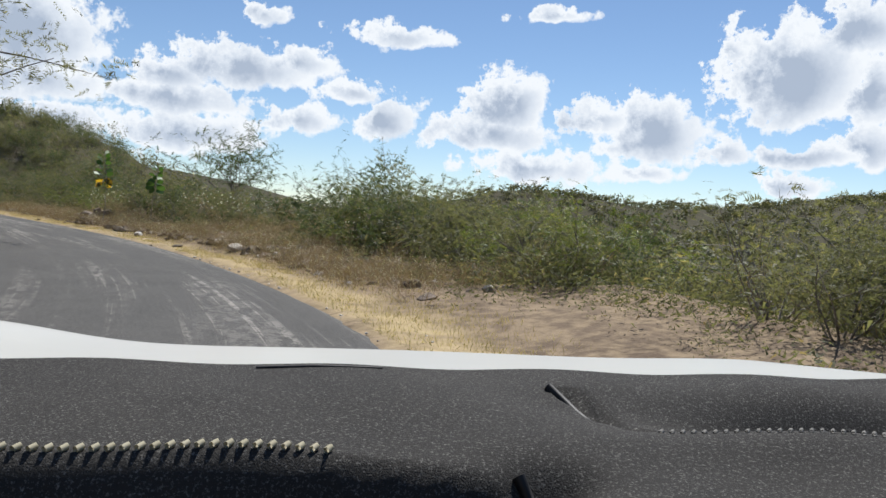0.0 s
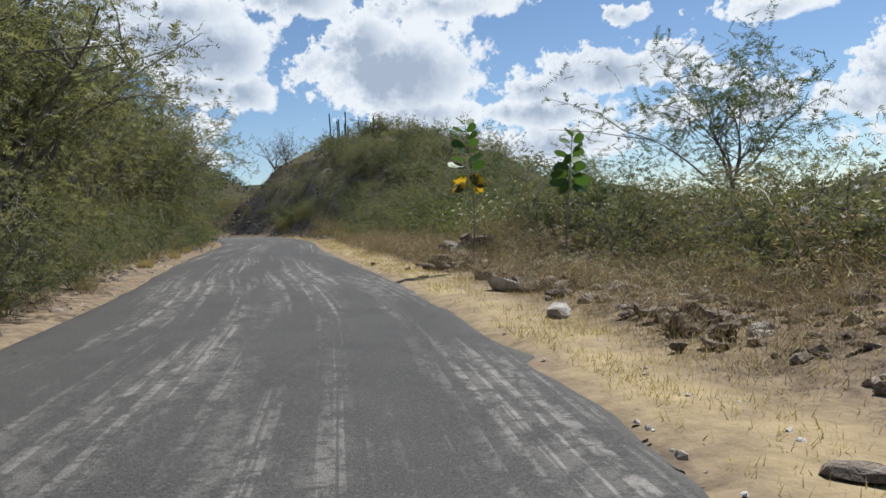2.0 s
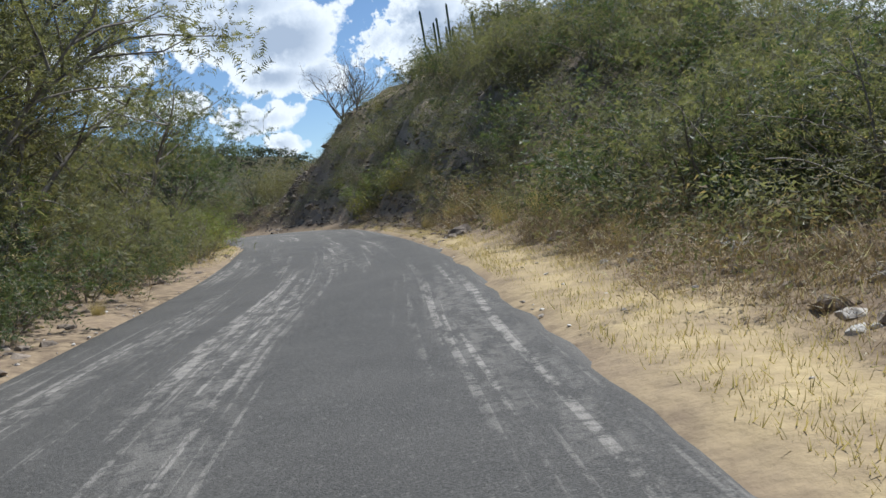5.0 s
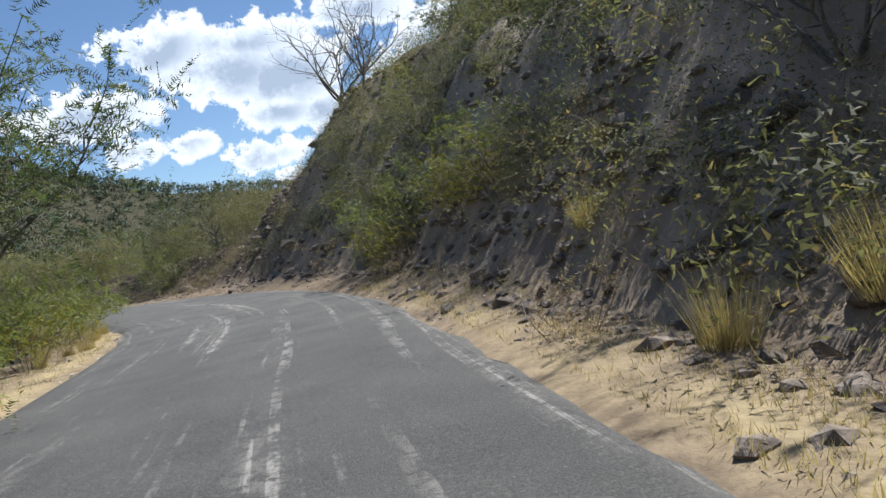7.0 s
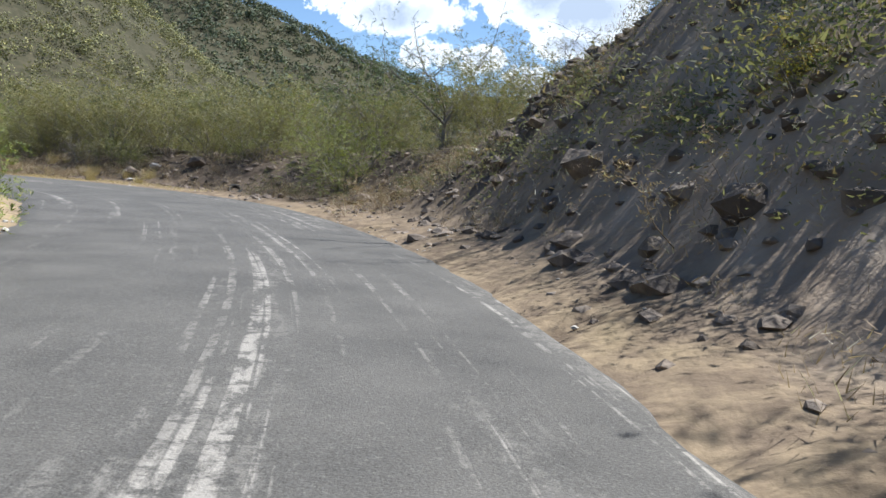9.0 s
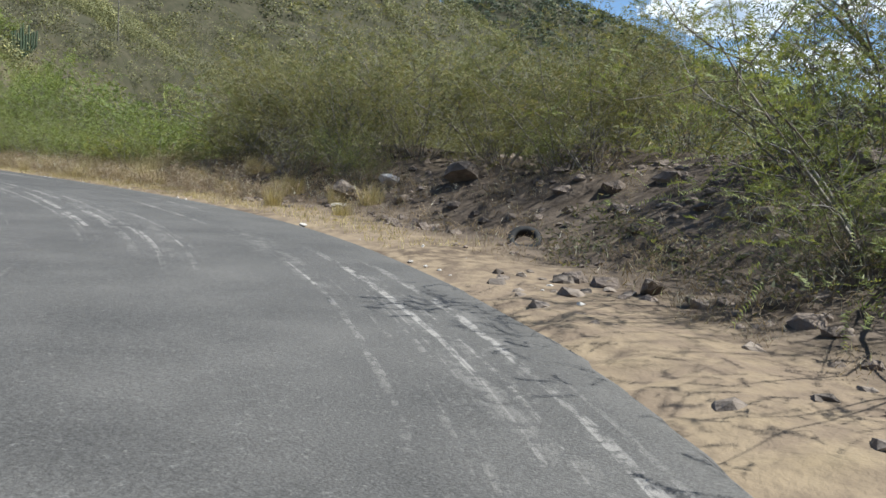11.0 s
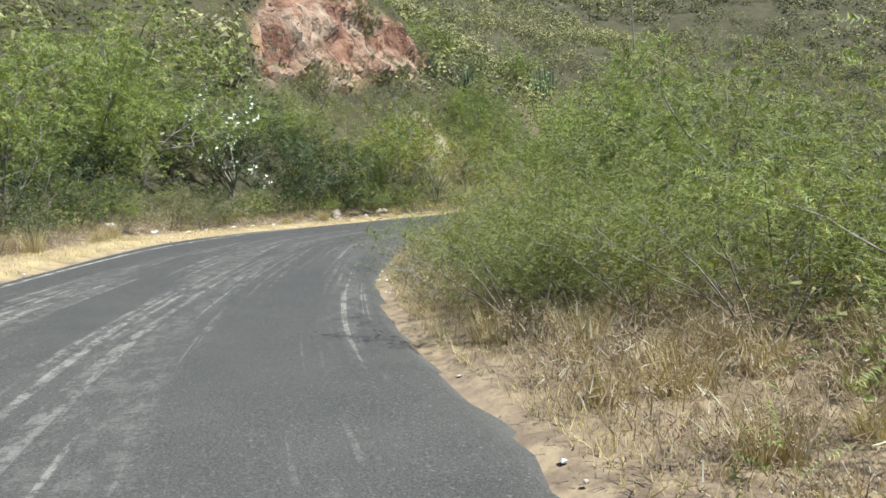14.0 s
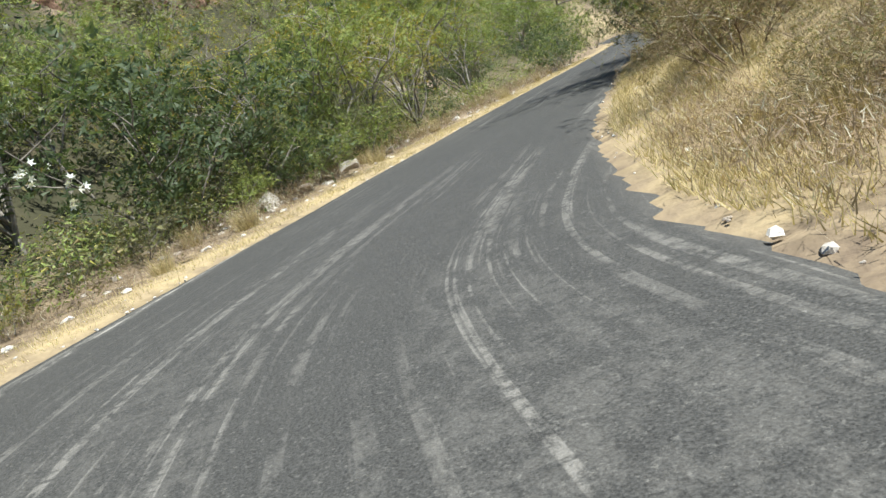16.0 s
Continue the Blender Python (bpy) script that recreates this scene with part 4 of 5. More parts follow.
sow(["yellow", "grey", "yellow", "brown_bush"], 18, (170, 180), (0.8, 3), 1, (0.35, 0.55), "thorn scrub along the road")
sow(["straw", "weed", "straw"], 150, (179, 210), (0.6, 6), 1, (0.4, 0.8), "tall dry grass on the verge")
sow(["yellow", "grey", "bright"], 8, (178, 190), (2.4, 5), 1, (0.22, 0.4), "low shrubs on the mound")
sow(["brown_bush"], 22, (184, 208), (1.5, 6), 1, (0.35, 0.7), "dry bushes on the mound")
sow(["bright", "mesquite", "green_tree"], 20, (184, 208), (6.5, 13), 1, (0.75, 1.05), "thorn scrub along the road")
sow(["mesquite", "green_tree"], 9, (203, 214), (1.6, 5), 1, (0.75, 1.0), "thorn scrub along the road")
sow(["mesquite", "bright", "dense"], 22, (206, 234), (1.5, 12), 1, (0.7, 1.1), "thorn scrub along the road")
# Hillside bank of the right bend
sow(["green_tree", "bright", "green_tree", "dense"], 44, (168, 232), (2.8, 8), -1, (0.65, 1.0), "trees on the hillside bank")
sow(["mesquite", "dense", "bright", "grey"], 34, (166, 232), (2.0, 4.5), -1, (0.4, 0.65), "shrubs on the hillside bank")
sow(["yellow", "bright", "grey", "mesquite", "bare"], 30, (166, 240), (8, 20), -1, (0.8, 1.3), "scrub on the hillside")
sow(["straw", "weed"], 70, (164, 232), (1.3, 2.8), -1, (0.5, 0.95), "dry grass below the bank")

sow(["dense", "bright", "mesquite", "fine"], 22, (184, 208), (2.2, 5), -1, (0.5, 0.78), "shrubs on the hillside bank")
sow(["bright", "mesquite", "dense", "green_tree"], 30, (226, 266), (1.6, 13), -1, (0.7, 1.1), "trees on the hillside bank")
sow(["bright", "mesquite", "dense"], 26, (232, 266), (1.6, 13), 1, (0.7, 1.1), "thorn scrub along the road")

sow(["thicket", "grey", "thicket", "fine"], 18, (131, 148), (2.8, 5.2), 1, (0.3, 0.5), "thorn scrub on the berm")
sow(["dense", "mesquite", "grey"], 16, (62, 80), (4.0, 9), 1, (0.5, 0.8), "scrub on the rock cut")

# Single plants
for x, y, size, m in ((21.1, 115.9, 1.0, 2), (23.7, 112.1, 1.0, 3), (20.2, 51.5, 0.5, 1), (22.8, 58.1, 0.6, 0), (-96.6, 174.4, 1.0, 1), (-131.8, 203.2, 1.7, 0), (-134, 206, 1.6, 0), (-129.5, 201.5, 1.6, 0)):
    place(CACTI[m], x, y, size)
stalk = milkweed(51, 3.95)
stalk.matrix_basis = Matrix.Translation((13.9, 42.5, land_at(13.9, 42.5)))
stalk = milkweed(53, 3.3, False)
stalk.matrix_basis = Matrix.Translation((15.7, 40.9, land_at(15.7, 40.9)))
blossom = flower_tree(61)
blossom.matrix_basis = Matrix.Translation((-65.0, 146.5, land_at(-65.0, 146.5) - 0.1)) @ Matrix.Scale(1.1, 4)
place(KINDS["umbrella"][0], 19.5, 40.3, 1.0, 0.5)
place(KINDS["umbrella"][1], 1.9, 109.4, 1.85, 1.0)
place(KINDS["umbrella"][0], 2.9, 103.2, 1.25, 1.75, 0.33)
place(KINDS["thin_tree"][0], 19.4, 27.6, 0.86, 0.8)
for x, y, size, kind, turn in ((18.4, 38.2, 0.72, "dense", 0.3), (17.6, 41.8, 0.75, "mesquite", 1.4), (18.6, 44.4, 0.9, "dense", 2.6), (20.6, 42.6, 0.75, "mesquite", 3.9), (17.2, 36.2, 0.6, "mesquite", 5.0), (17.2, 46.2, 0.75, "mesquite", 0.9),
                              (18.6, 26.2, 1.15, "dense", 2.2), (17.2, 24.0, 1.0, "dense", 4.1), (19.8, 24.8, 1.2, "mesquite", 5.2), (17.2, 20.6, 0.9, "mesquite", 1.1), (20.6, 27.2, 1.2, "dense", 3.0), (15.6, 21.4, 0.75, "dense", 0.2), (15.2, 18.6, 0.7, "mesquite", 0.8),
                              (19.5, 60.0, 0.85, "dense", 1.0), (21.0, 63.2, 1.1, "dense", 2.3), (22.4, 60.4, 1.0, "dense", 0.5), (18.0, 65.2, 0.7, "dense", 4.0), (19.4, 68.4, 0.8, "dense", 5.1),
                              (5.2, 137.8, 0.85, "thicket", 0.3), (6.4, 136.6, 0.9, "thicket", 1.6), (7.8, 135.6, 0.95, "thicket", 2.7), (8.8, 137.0, 1.05, "thicket", 3.8), (7.0, 138.6, 1.0, "thicket", 4.6), (9.6, 134.2, 0.9, "bare", 0.5),
                              (-62.4, 146.9, 0.38, "dense", 0.4), (-60.9, 145.5, 0.42, "yellow", 1.4), (-59.6, 144.7, 0.45, "dense", 2.4), (-58.2, 144.0, 0.42, "mesquite", 3.4), (-63.8, 148.3, 0.4, "mesquite", 4.4), (-61.9, 144.9, 0.5, "dense", 5.4)):
    place(KINDS[kind][int(turn) % len(KINDS[kind])], x, y, size, turn)
for x, y, size, kind, turn in ((2.2, 134.8, 1.05, "fine", 0.4), (-32.6, 145.3, 0.62, "fine", 1.0), (-35.8, 146.8, 0.6, "fine", 2.1), (-38.0, 149.2, 0.85, "fine", 4.0), (-36.2, 150.6, 0.95, "fine", 5.0), (-29.6, 145.2, 0.55, "fine", 3.0), (-26.0, 144.6, 0.6, "fine", 0.2), (-21.5, 143.9, 0.6, "fine", 1.9),
                              (-42.2, 155.7, 1.1, "bright", 2.0), (-42.6, 150.4, 0.55, "dense", 1.0), (-41.6, 148.4, 0.38, "yellow_tree", 0.4), (-43.2, 148.9, 0.55, "yellow", 0.6), (-40.4, 147.8, 0.5, "yellow", 1.6), (-42.4, 147.6, 0.4, "brown_bush", 0.2), (-39.2, 147.2, 0.45, "brown_bush", 1.2), (-44.8, 150.0, 0.42, "yellow_tree", 2.5), (-56.4, 157.2, 0.7, "brown_bush", 2.0),
                              (-51.0, 155.6, 0.6, "brown_bush", 3.0), (13.9, 107.9, 0.85, "yellow", 0.5), (13.3, 109.9, 0.7, "yellow", 2.5), (15.6, 102.6, 0.75, "yellow", 1.2), (15.4, 86.2, 1.7, "weed", 0.3), (15.8, 87.2, 2.0, "weed", 1.3), (15.6, 88.0, 1.8, "weed", 2.3), (16.0, 85.6, 1.9, "weed", 2.9)):
    place(KINDS[kind][int(turn) % len(KINDS[kind])], x, y, size, turn)
place(KINDS["bright"][0], 3.9, 106.8, 0.7, 1.0)
place(KINDS["bright"][1], 3.4, 109.0, 0.75, 3.0)
place(KINDS["mesquite"][1], 2.2, 112.6, 0.8, 3.0)
place(KINDS["bright"][0], 4.1, 111.4, 0.55, 5.0)
place(KINDS["yellow"][1], 4.6, 110.0, 0.5, 1.0)
place(KINDS["straw"][0], 5.0, 109.2, 0.6, 1.0)
place(KINDS["straw"][1], 4.5, 112.0, 0.6, 1.0)
place(KINDS["bright"][1], 3.0, 114.6, 0.55, 2.0)
place(KINDS["tree"][0], 20.6, 64.5, 0.7, 0.4)
place(KINDS["mesquite"][1], 18.4, 61.0, 0.95, 2.0)
place(KINDS["mesquite"][2], 22.5, 66.5, 1.0, 4.0)
place(KINDS["dense"][0], -66.2, 149.8, 1.7, 1.0)
place(KINDS["dense"][1], -67.6, 152.2, 1.5, 3.0)
place(KINDS["bare_tree"][0], 14.0, 126.8, 1.0, 0.4)
place(KINDS["bare_tree"][1], 15.0, 124.4, 0.9, 2.4)
place(KINDS["mesquite"][0], 15.4, 113.2, 0.7, 0.0)
place(KINDS["bright"][1], 14.2, 109.3, 0.62, 2.0)
place(KINDS["bright"][0], 15.0, 106.0, 0.45, 4.0)
place(KINDS["yellow"][1], 15.0, 103.7, 0.6, 1.0)
place(KINDS["bright"][0], 16.0, 103.2, 0.5, 1.0)
for x, y, size, turn in ((-69.6, 153.6, 0.95, 0.3), (-71.8, 157.6, 1.05, 1.7), (-74.6, 161.4, 0.9, 3.2), (-77.5, 163.0, 1.1, 4.4), (-80.5, 168.0, 0.9, 5.6)):
    place(KINDS["yellow_tree"][int(size * 20) % 2], x, y, size, turn, 0.1)
for x, y, size, turn in ((-54.6, 155.8, 0.95, 0.0), (-52.6, 157.2, 0.8, 1.0), (-57.2, 159.0, 0.8, 2.0)):
    place(KINDS["brown_bush"][int(turn) % 2], x, y, size, turn)
for x, y, size, turn in ((-58.5, 140.4, 1.15, 0.2), (-64.0, 142.4, 1.2, 1.9), (-55.0, 137.0, 1.1, 4.0)):
    place(KINDS["green_tree"][int(size * 20) % 2], x, y, size, turn)
for master in [m for some in (*KINDS.values(), *FAR_KINDS.values()) for m in some] + CACTI:
    for ob in (*master.children_recursive, master):
        bpy.data.objects.remove(ob)


# ---- far woods, grass and stones ----
def clumps(name, label, xs, ys, cards, size, card, mat, seed, flat=0.75, lean=0.6, upright=0.0):
    """Leafy clumps on the land, far too many to count."""
    rng = np.random.default_rng(seed)
    zs = land(xs, ys)
    n = len(xs)
    r = size * rng.uniform(0.45, 1.0, n) ** 1.3 * 1.35
    way = unit(rng.normal(0, 1, (n, cards, 3)) + [0, 0, 0.35])
    reach = rng.uniform(0.55, 1.05, (n, cards, 1))
    p = np.stack([xs, ys, zs + 0.35 * r], 1)[:, None] + way * reach * r[:, None, None] * [1, 1, flat]
    a = unit(rng.normal(0, 1, (n, cards, 3)) * [1, 1, .5] + [0, 0, upright]).reshape(-1, 3)
    nn = unit(way.reshape(-1, 3) + rng.normal(0, 0.32, (n * cards, 3)))
    a = unit(a - nn * (a * nn).sum(1, keepdims=True))
    k = np.repeat(r / size, cards) * rng.uniform(.6, 1.3, n * cards)
    v, f = leaflets(p.reshape(-1, 3), a, nn, card * k, card * lean * k)
    return tagged(mesh_object(name, v, f, mat), label, "woods", kind="stuff")


def on_land(count, seed, x_range, y_range, keep):
    rng = np.random.default_rng(seed)
    x, y = rng.uniform(*x_range, count), rng.uniform(*y_range, count)
    _, d = locate(x, y)
    ok = keep(x, y, np.abs(d))
    return x[ok], y[ok]


def undergrowth(name, label, count, s_range, side, e_range, size, cards, card, mat, seed):
    """Low tangled growth between the shrubs."""
    rng = np.random.default_rng(seed)
    s, e = rng.uniform(*s_range, count), e_range[0] + (e_range[1] - e_range[0]) * rng.beta(1, 1.5, count)
    i = np.clip(np.searchsorted(S_LINE, s), 0, len(S_LINE) - 1)
    q = LINE[i] + N_LINE[i] * (side * (half_width(s) + e))[:, None]
    free = np.all([np.hypot(q[:, 0] - cx, q[:, 1] - cy) > k * r for k, spots in ((0.28, CLEAR), (0.8, BARE_BANK)) for cx, cy, r in spots], axis=0)
    dry = mat is BROWN_WEED
    return clumps(name, label, *(q[(face(q[:, 0], q[:, 1])[1] < 0.3) & free].T), cards, size, card, mat, seed + 1, lean=0.07 if dry else 0.34, upright=1.5 if dry else 0.0)


for args in (
        ("valley_undergrowth", "tangled olive undergrowth below the verge", 1150, (-10, 74), 1, (4.1, 24), 0.95, 160, 0.115, LEAF_FEATHER, 201),
        ("dry_undergrowth", "low dry brown undergrowth on the verge", 2100, (13, 80), 1, (1.4, 5.2), 0.42, 90, 0.12, BROWN_WEED, 203),
        ("bank_undergrowth", "tangled olive undergrowth on the bank", 1050, (8, 98), -1, (1.1, 18), 0.85, 150, 0.10, LEAF_GREY, 205),
        ("cut_undergrowth", "grey-green scrub clinging to the rock cut", 800, (66, 121), 1, (1.8, 22), 1.0, 300, 0.088, LEAF_GREY, 207),
        ("cut_thicket", "brown dry thicket on the rock cut", 420, (84, 128), 1, (0.7, 9), 0.45, 80, 0.12, BROWN_WEED, 221),
        ("berm_weeds", "low dry weeds over the berm", 620, (127, 166), 1, (1.3, 6.0), 0.4, 80, 0.12, BROWN_WEED, 223)):
    undergrowth(*args)
for args in (
        ("bend_undergrowth", "olive undergrowth inside the bend", 460, (96, 150), -1, (1.5, 22), 0.9, 165, 0.105, LEAF_BRIGHT, 209),
        ("berm_undergrowth", "thorny undergrowth behind the berm", 420, (130, 156), 1, (5.5, 26), 0.85, 150, 0.095, LEAF_OLIVE, 211),
        ("thorn_undergrowth", "grey thorny undergrowth beside the road", 640, (152, 182), 1, (2.4, 22), 0.75, 150, 0.09, LEAF_OLIVE, 213),
        ("hillside_undergrowth", "green undergrowth on the hillside bank", 1500, (160, 266), -1, (2.0, 30), 0.9, 140, 0.10, LEAF_BRIGHT, 215),
        ("slope_undergrowth", "olive undergrowth under the hillside trees", 620, (182, 222), -1, (2.2, 14), 0.8, 140, 0.095, LEAF_OLIVE, 233),
        ("bank_weeds", "dry brown weeds under the hillside trees", 1000, (160, 236), -1, (1.3, 3.4), 0.36, 80, 0.12, BROWN_WEED, 225),
        ("verge_weeds", "low grey-green weeds on the verge", 420, (4, 80), 1, (2.4, 6.5), 0.5, 110, 0.07, LEAF_GREY, 227),
        # dark leaves here paint shaded gaps into the slope's scrub
        ("cut_scrub", "dark green scrub clinging to the steep slope, standing in for shaded gaps", 420, (72, 118), 1, (2.4, 14), 0.8, 230, 0.078, LEAF_DARK, 229),
        ("slope_scrub", "low grey scrub on the end of the cut", 200, (118, 138), 1, (2.2, 9), 0.45, 100, 0.075, LEAF_GREY, 231),
        ("roadside_weeds", "dry brown weeds crowding the road edge", 1350, (145, 192), 1, (0.4, 4.0), 0.38, 80, 0.12, BROWN_WEED, 235),
        ("mound_undergrowth", "dry brown undergrowth on the grassy mound", 700, (180, 232), 1, (0.9, 9), 0.45, 90, 0.13, BROWN_WEED, 217)):
    undergrowth(*args)

MID_X, MID_Y = on_land(15500, 91, (-200, 60), (60, 320), lambda x, y, d: ((d > 28) | ((x < -62) & (d > 12))) & (d < 130) & ((x < -45) | (x > 12) | (y > 165)) & (face(x, y)[1] < 0.3))
clumps("scrub_woods", "olive-green scrub covering the near hillsides", MID_X, MID_Y, 92, 2.3, 0.38, FAR_LEAF, 92, 0.9, 0.45)
FAR_X, FAR_Y = on_land(16000, 93, (-470, 90), (170, 950), lambda x, y, d: d >= 110)
near_hill = FAR_Y < 560
clumps("hill_woods", "dense olive scrub forest on the far hill", FAR_X[near_hill], FAR_Y[near_hill], 72, 3.3, 0.85, FAR_LEAF, 94, 0.95, 0.55)
clumps("ridge_woods", "dark green forest on the farthest ridge, cloud shadow painted in", FAR_X[~near_hill], FAR_Y[~near_hill], 26, 4.2, 2.0, RIDGE_LEAF_SHADED, 130, 0.95, 0.6)
INNER_X, INNER_Y = on_land(5200, 111, (-150, 8), (-60, 150), lambda x, y, d: (d > 24) & ((x > -62) | (d > 60)))
clumps("inner_woods", "olive scrub in the valley inside the bends", INNER_X, INNER_Y, 30, 1.9, 0.7, FAR_LEAF, 112)
EAST_X, EAST_Y = on_land(7500, 99, (30, 440), (-40, 460), lambda x, y, d: d >= 28)
clumps("valley_woods", "green scrub forest across the valley", EAST_X, EAST_Y, 26, 2.6, 1.2, FAR_LEAF, 100)


def blades(name, label, count, s_range, side, e_max, tall, seed):
    rng = np.random.default_rng(seed)
    s = rng.uniform(*s_range, count)
    i = np.clip(np.searchsorted(S_LINE, s), 0, len(S_LINE) - 1)
    e = np.interp(s, *e_max) * rng.beta(1.2, 1.6, count) + 0.12
    patchy = rough(s, e * 4, 1.6, 41) > rng.uniform(-1.0, 0.7, count)
    i, e, s = i[patchy], e[patchy], s[patchy]
    q = LINE[i] + T_LINE[i] * (s - S_LINE[i])[:, None] + N_LINE[i] * (side * (half_width(s) + e))[:, None]
    base = np.column_stack([q, land(q[:, 0], q[:, 1]) - 0.02])
    n = len(base)
    way = unit(np.column_stack([rng.normal(0, .45, (n, 2)), np.ones(n)]))
    v, f = leaflets(base, way, unit(rng.normal(0, 1, (n, 3))), tall * rng.uniform(.4, 1.3, n), 0.008 * rng.uniform(.7, 1.8, n))
    return tagged(mesh_object(name, v, f, STRAW), label, "grass", kind="stuff")


blades("verge_grass", "short dry yellow grass along the road edge", 90000, (2, 108), 1, ([0, 30, 70, 108], [2.6, 2.2, 2.8, 1.8]), 0.11, 95)
blades("bank_grass", "short dry yellow grass strip under the bank", 60000, (160, 236), -1, ([160, 236], [1.7, 1.8]), 0.11, 96)
blades("mound_grass", "pale dry grass beside the road", 40000, (138, 216), 1, ([138, 150, 178, 190, 216], [2.0, 1.4, 1.2, 3.5, 5.5]), 0.15, 97)
blades("mound_straw", "thick pale straw on the mound", 90000, (178, 208), 1, ([178, 186, 208], [3.0, 6.0, 7.0]), 0.22, 128)
blades("bend_grass", "dry tan grass inside the bend", 9000, (90, 126), -1, ([90, 126], [2.0, 2.2]), 0.14, 98)


def stone_shape(seed, flat=0.65):
    """A chipped stone of about one metre."""
    rng = np.random.default_rng(seed)
    bm = bmesh.new()
    bmesh.ops.create_icosphere(bm, subdivisions=2, radius=0.5)
    cuts = [(unit(rng.normal(0, 1, 3) * [1, 1, 0.7]), rng.uniform(0.13, 0.34)) for _ in range(8)]
    for v in bm.verts:
        c = np.array(v.co)
        for nrm, far in cuts:
            over = c @ nrm - far
            if over > 0:
                c = c - nrm * over
        c *= 1 + 0.03 * rng.normal()
        v.co = (c[0] * 1.4, c[1] * 1.05, c[2] * flat * 1.1)
    me = bpy.data.meshes.new("rock")
    bm.to_mesh(me)
    bm.free()
    return me


STONES = [stone_shape(q, f) for q, f in ((1, .6), (2, .75), (3, .5), (4, .85), (5, .6))]
STONE_COPIES = {}


def rock(x, y, size, pale=False, seed=0, lift=0.28):
    base = STONES[seed % len(STONES)]
    key = (seed % len(STONES), pale)
    if key not in STONE_COPIES:
        STONE_COPIES[key] = base.copy()
        STONE_COPIES[key].materials.append(ROCK_PALE if pale else ROCK)
    ob = new("rock", STONE_COPIES[key])
    ob.matrix_basis = Matrix.Translation((x, y, land_at(x, y) + size * lift * 0.4)) @ Euler((0.2 * math.sin(seed * 3.1), 0.25 * math.cos(seed * 1.7), seed * 2.39)).to_matrix().to_4x4() @ Matrix.Scale(size, 4)
    return tagged(ob, "pale whitish boulder lying on the verge" if pale else "brown-grey angular rock lying on the verge", "rock", "rocks on the verge")


VERGE_ROCKS = [
        (13.1, 37.6, 0.75, True), (13.4, 37.6, 0.8, False), (11.2, 26.6, 0.35, False), (11.8, 23.5, 0.6, True), (12.6, 25.3, 0.5, False),
        (13.0, 27.4, 0.7, False), (13.2, 22.5, 0.35, True), (14.5, 63.6, 0.7, True), (15.4, 62.4, 0.75, True), 
        (12.3, 48.1, 0.24, False), (13.1, 31.5, 0.6, False), (12.5, 33.6, 0.5, True), (13.9, 34.8, 0.6, False), (14.2, 53.0, 0.4, True),
        (13.5, 56.5, 0.18, False), (16.2, 58.4, 0.5, True), (11.5, 18.8, 0.75, False), (12.6, 19.4, 0.6, False), (10.4, 13.1, 0.5, False)]
BEND_ROCKS = [
        (0.1, 134.2, 0.4, False), (0.7, 133.9, 0.26, False), (-65.9, 151.7, 1.0, True), (-66.8, 153.2, 0.6, False), (-68.9, 155.6, 0.7, True),
        (-70.4, 157.7, 0.5, True), (-74.4, 161.7, 0.6, True), (5.2, 130.3, 0.9, False), (7.4, 129.0, 0.6, True), (-9.2, 140.9, 0.8, False),
        (-8.6, 141.5, 0.7, True), (-7.6, 140.6, 0.5, False), (-10.1, 141.5, 0.6, True), (-8.9, 140.1, 0.35, True), (-6.4, 141.5, 0.9, False), (14.6, 107.5, 0.5, True)]
for k, (x, y, size, pale) in enumerate(VERGE_ROCKS + BEND_ROCKS):
    rock(x, y, size, pale, k)


def rock_pile(x, y, along, across, count, seed, largest=1.0):
    """Boulders tipped in a heap beside the verge, the largest in the middle."""
    rng = np.random.default_rng(seed)
    for k in range(count):
        u, w2 = rng.normal(0, .45), rng.normal(0, .45)
        size = largest * (1.25 - 0.7 * min(1, math.hypot(u, w2))) * rng.uniform(.55, 1.05)
        rock(x + along * u * 0.1 + across * w2, y + along * u, size, rng.uniform() < 0.14, seed + k, 0.9 - 0.5 * min(1, math.hypot(u, w2)))


rock_pile(12.7, 26.6, 1.7, 0.7, 34, 300, 0.42)
rock_pile(12.1, 22.3, 1.8, 0.7, 26, 560, 0.3)
rock_pile(15.2, 47.2, 2.2, 1.5, 16, 340, 0.95)
rock_pile(13.9, 44.6, 2.2, 1.3, 34, 420, 0.5)
rock_pile(13.0, 31.2, 1.5, 0.8, 24, 380, 0.45)
rock_pile(13.8, 36.9, 2.0, 0.9, 18, 480, 0.45)
rock_pile(15.4, 59.6, 2.6, 1.2, 22, 520, 0.4)


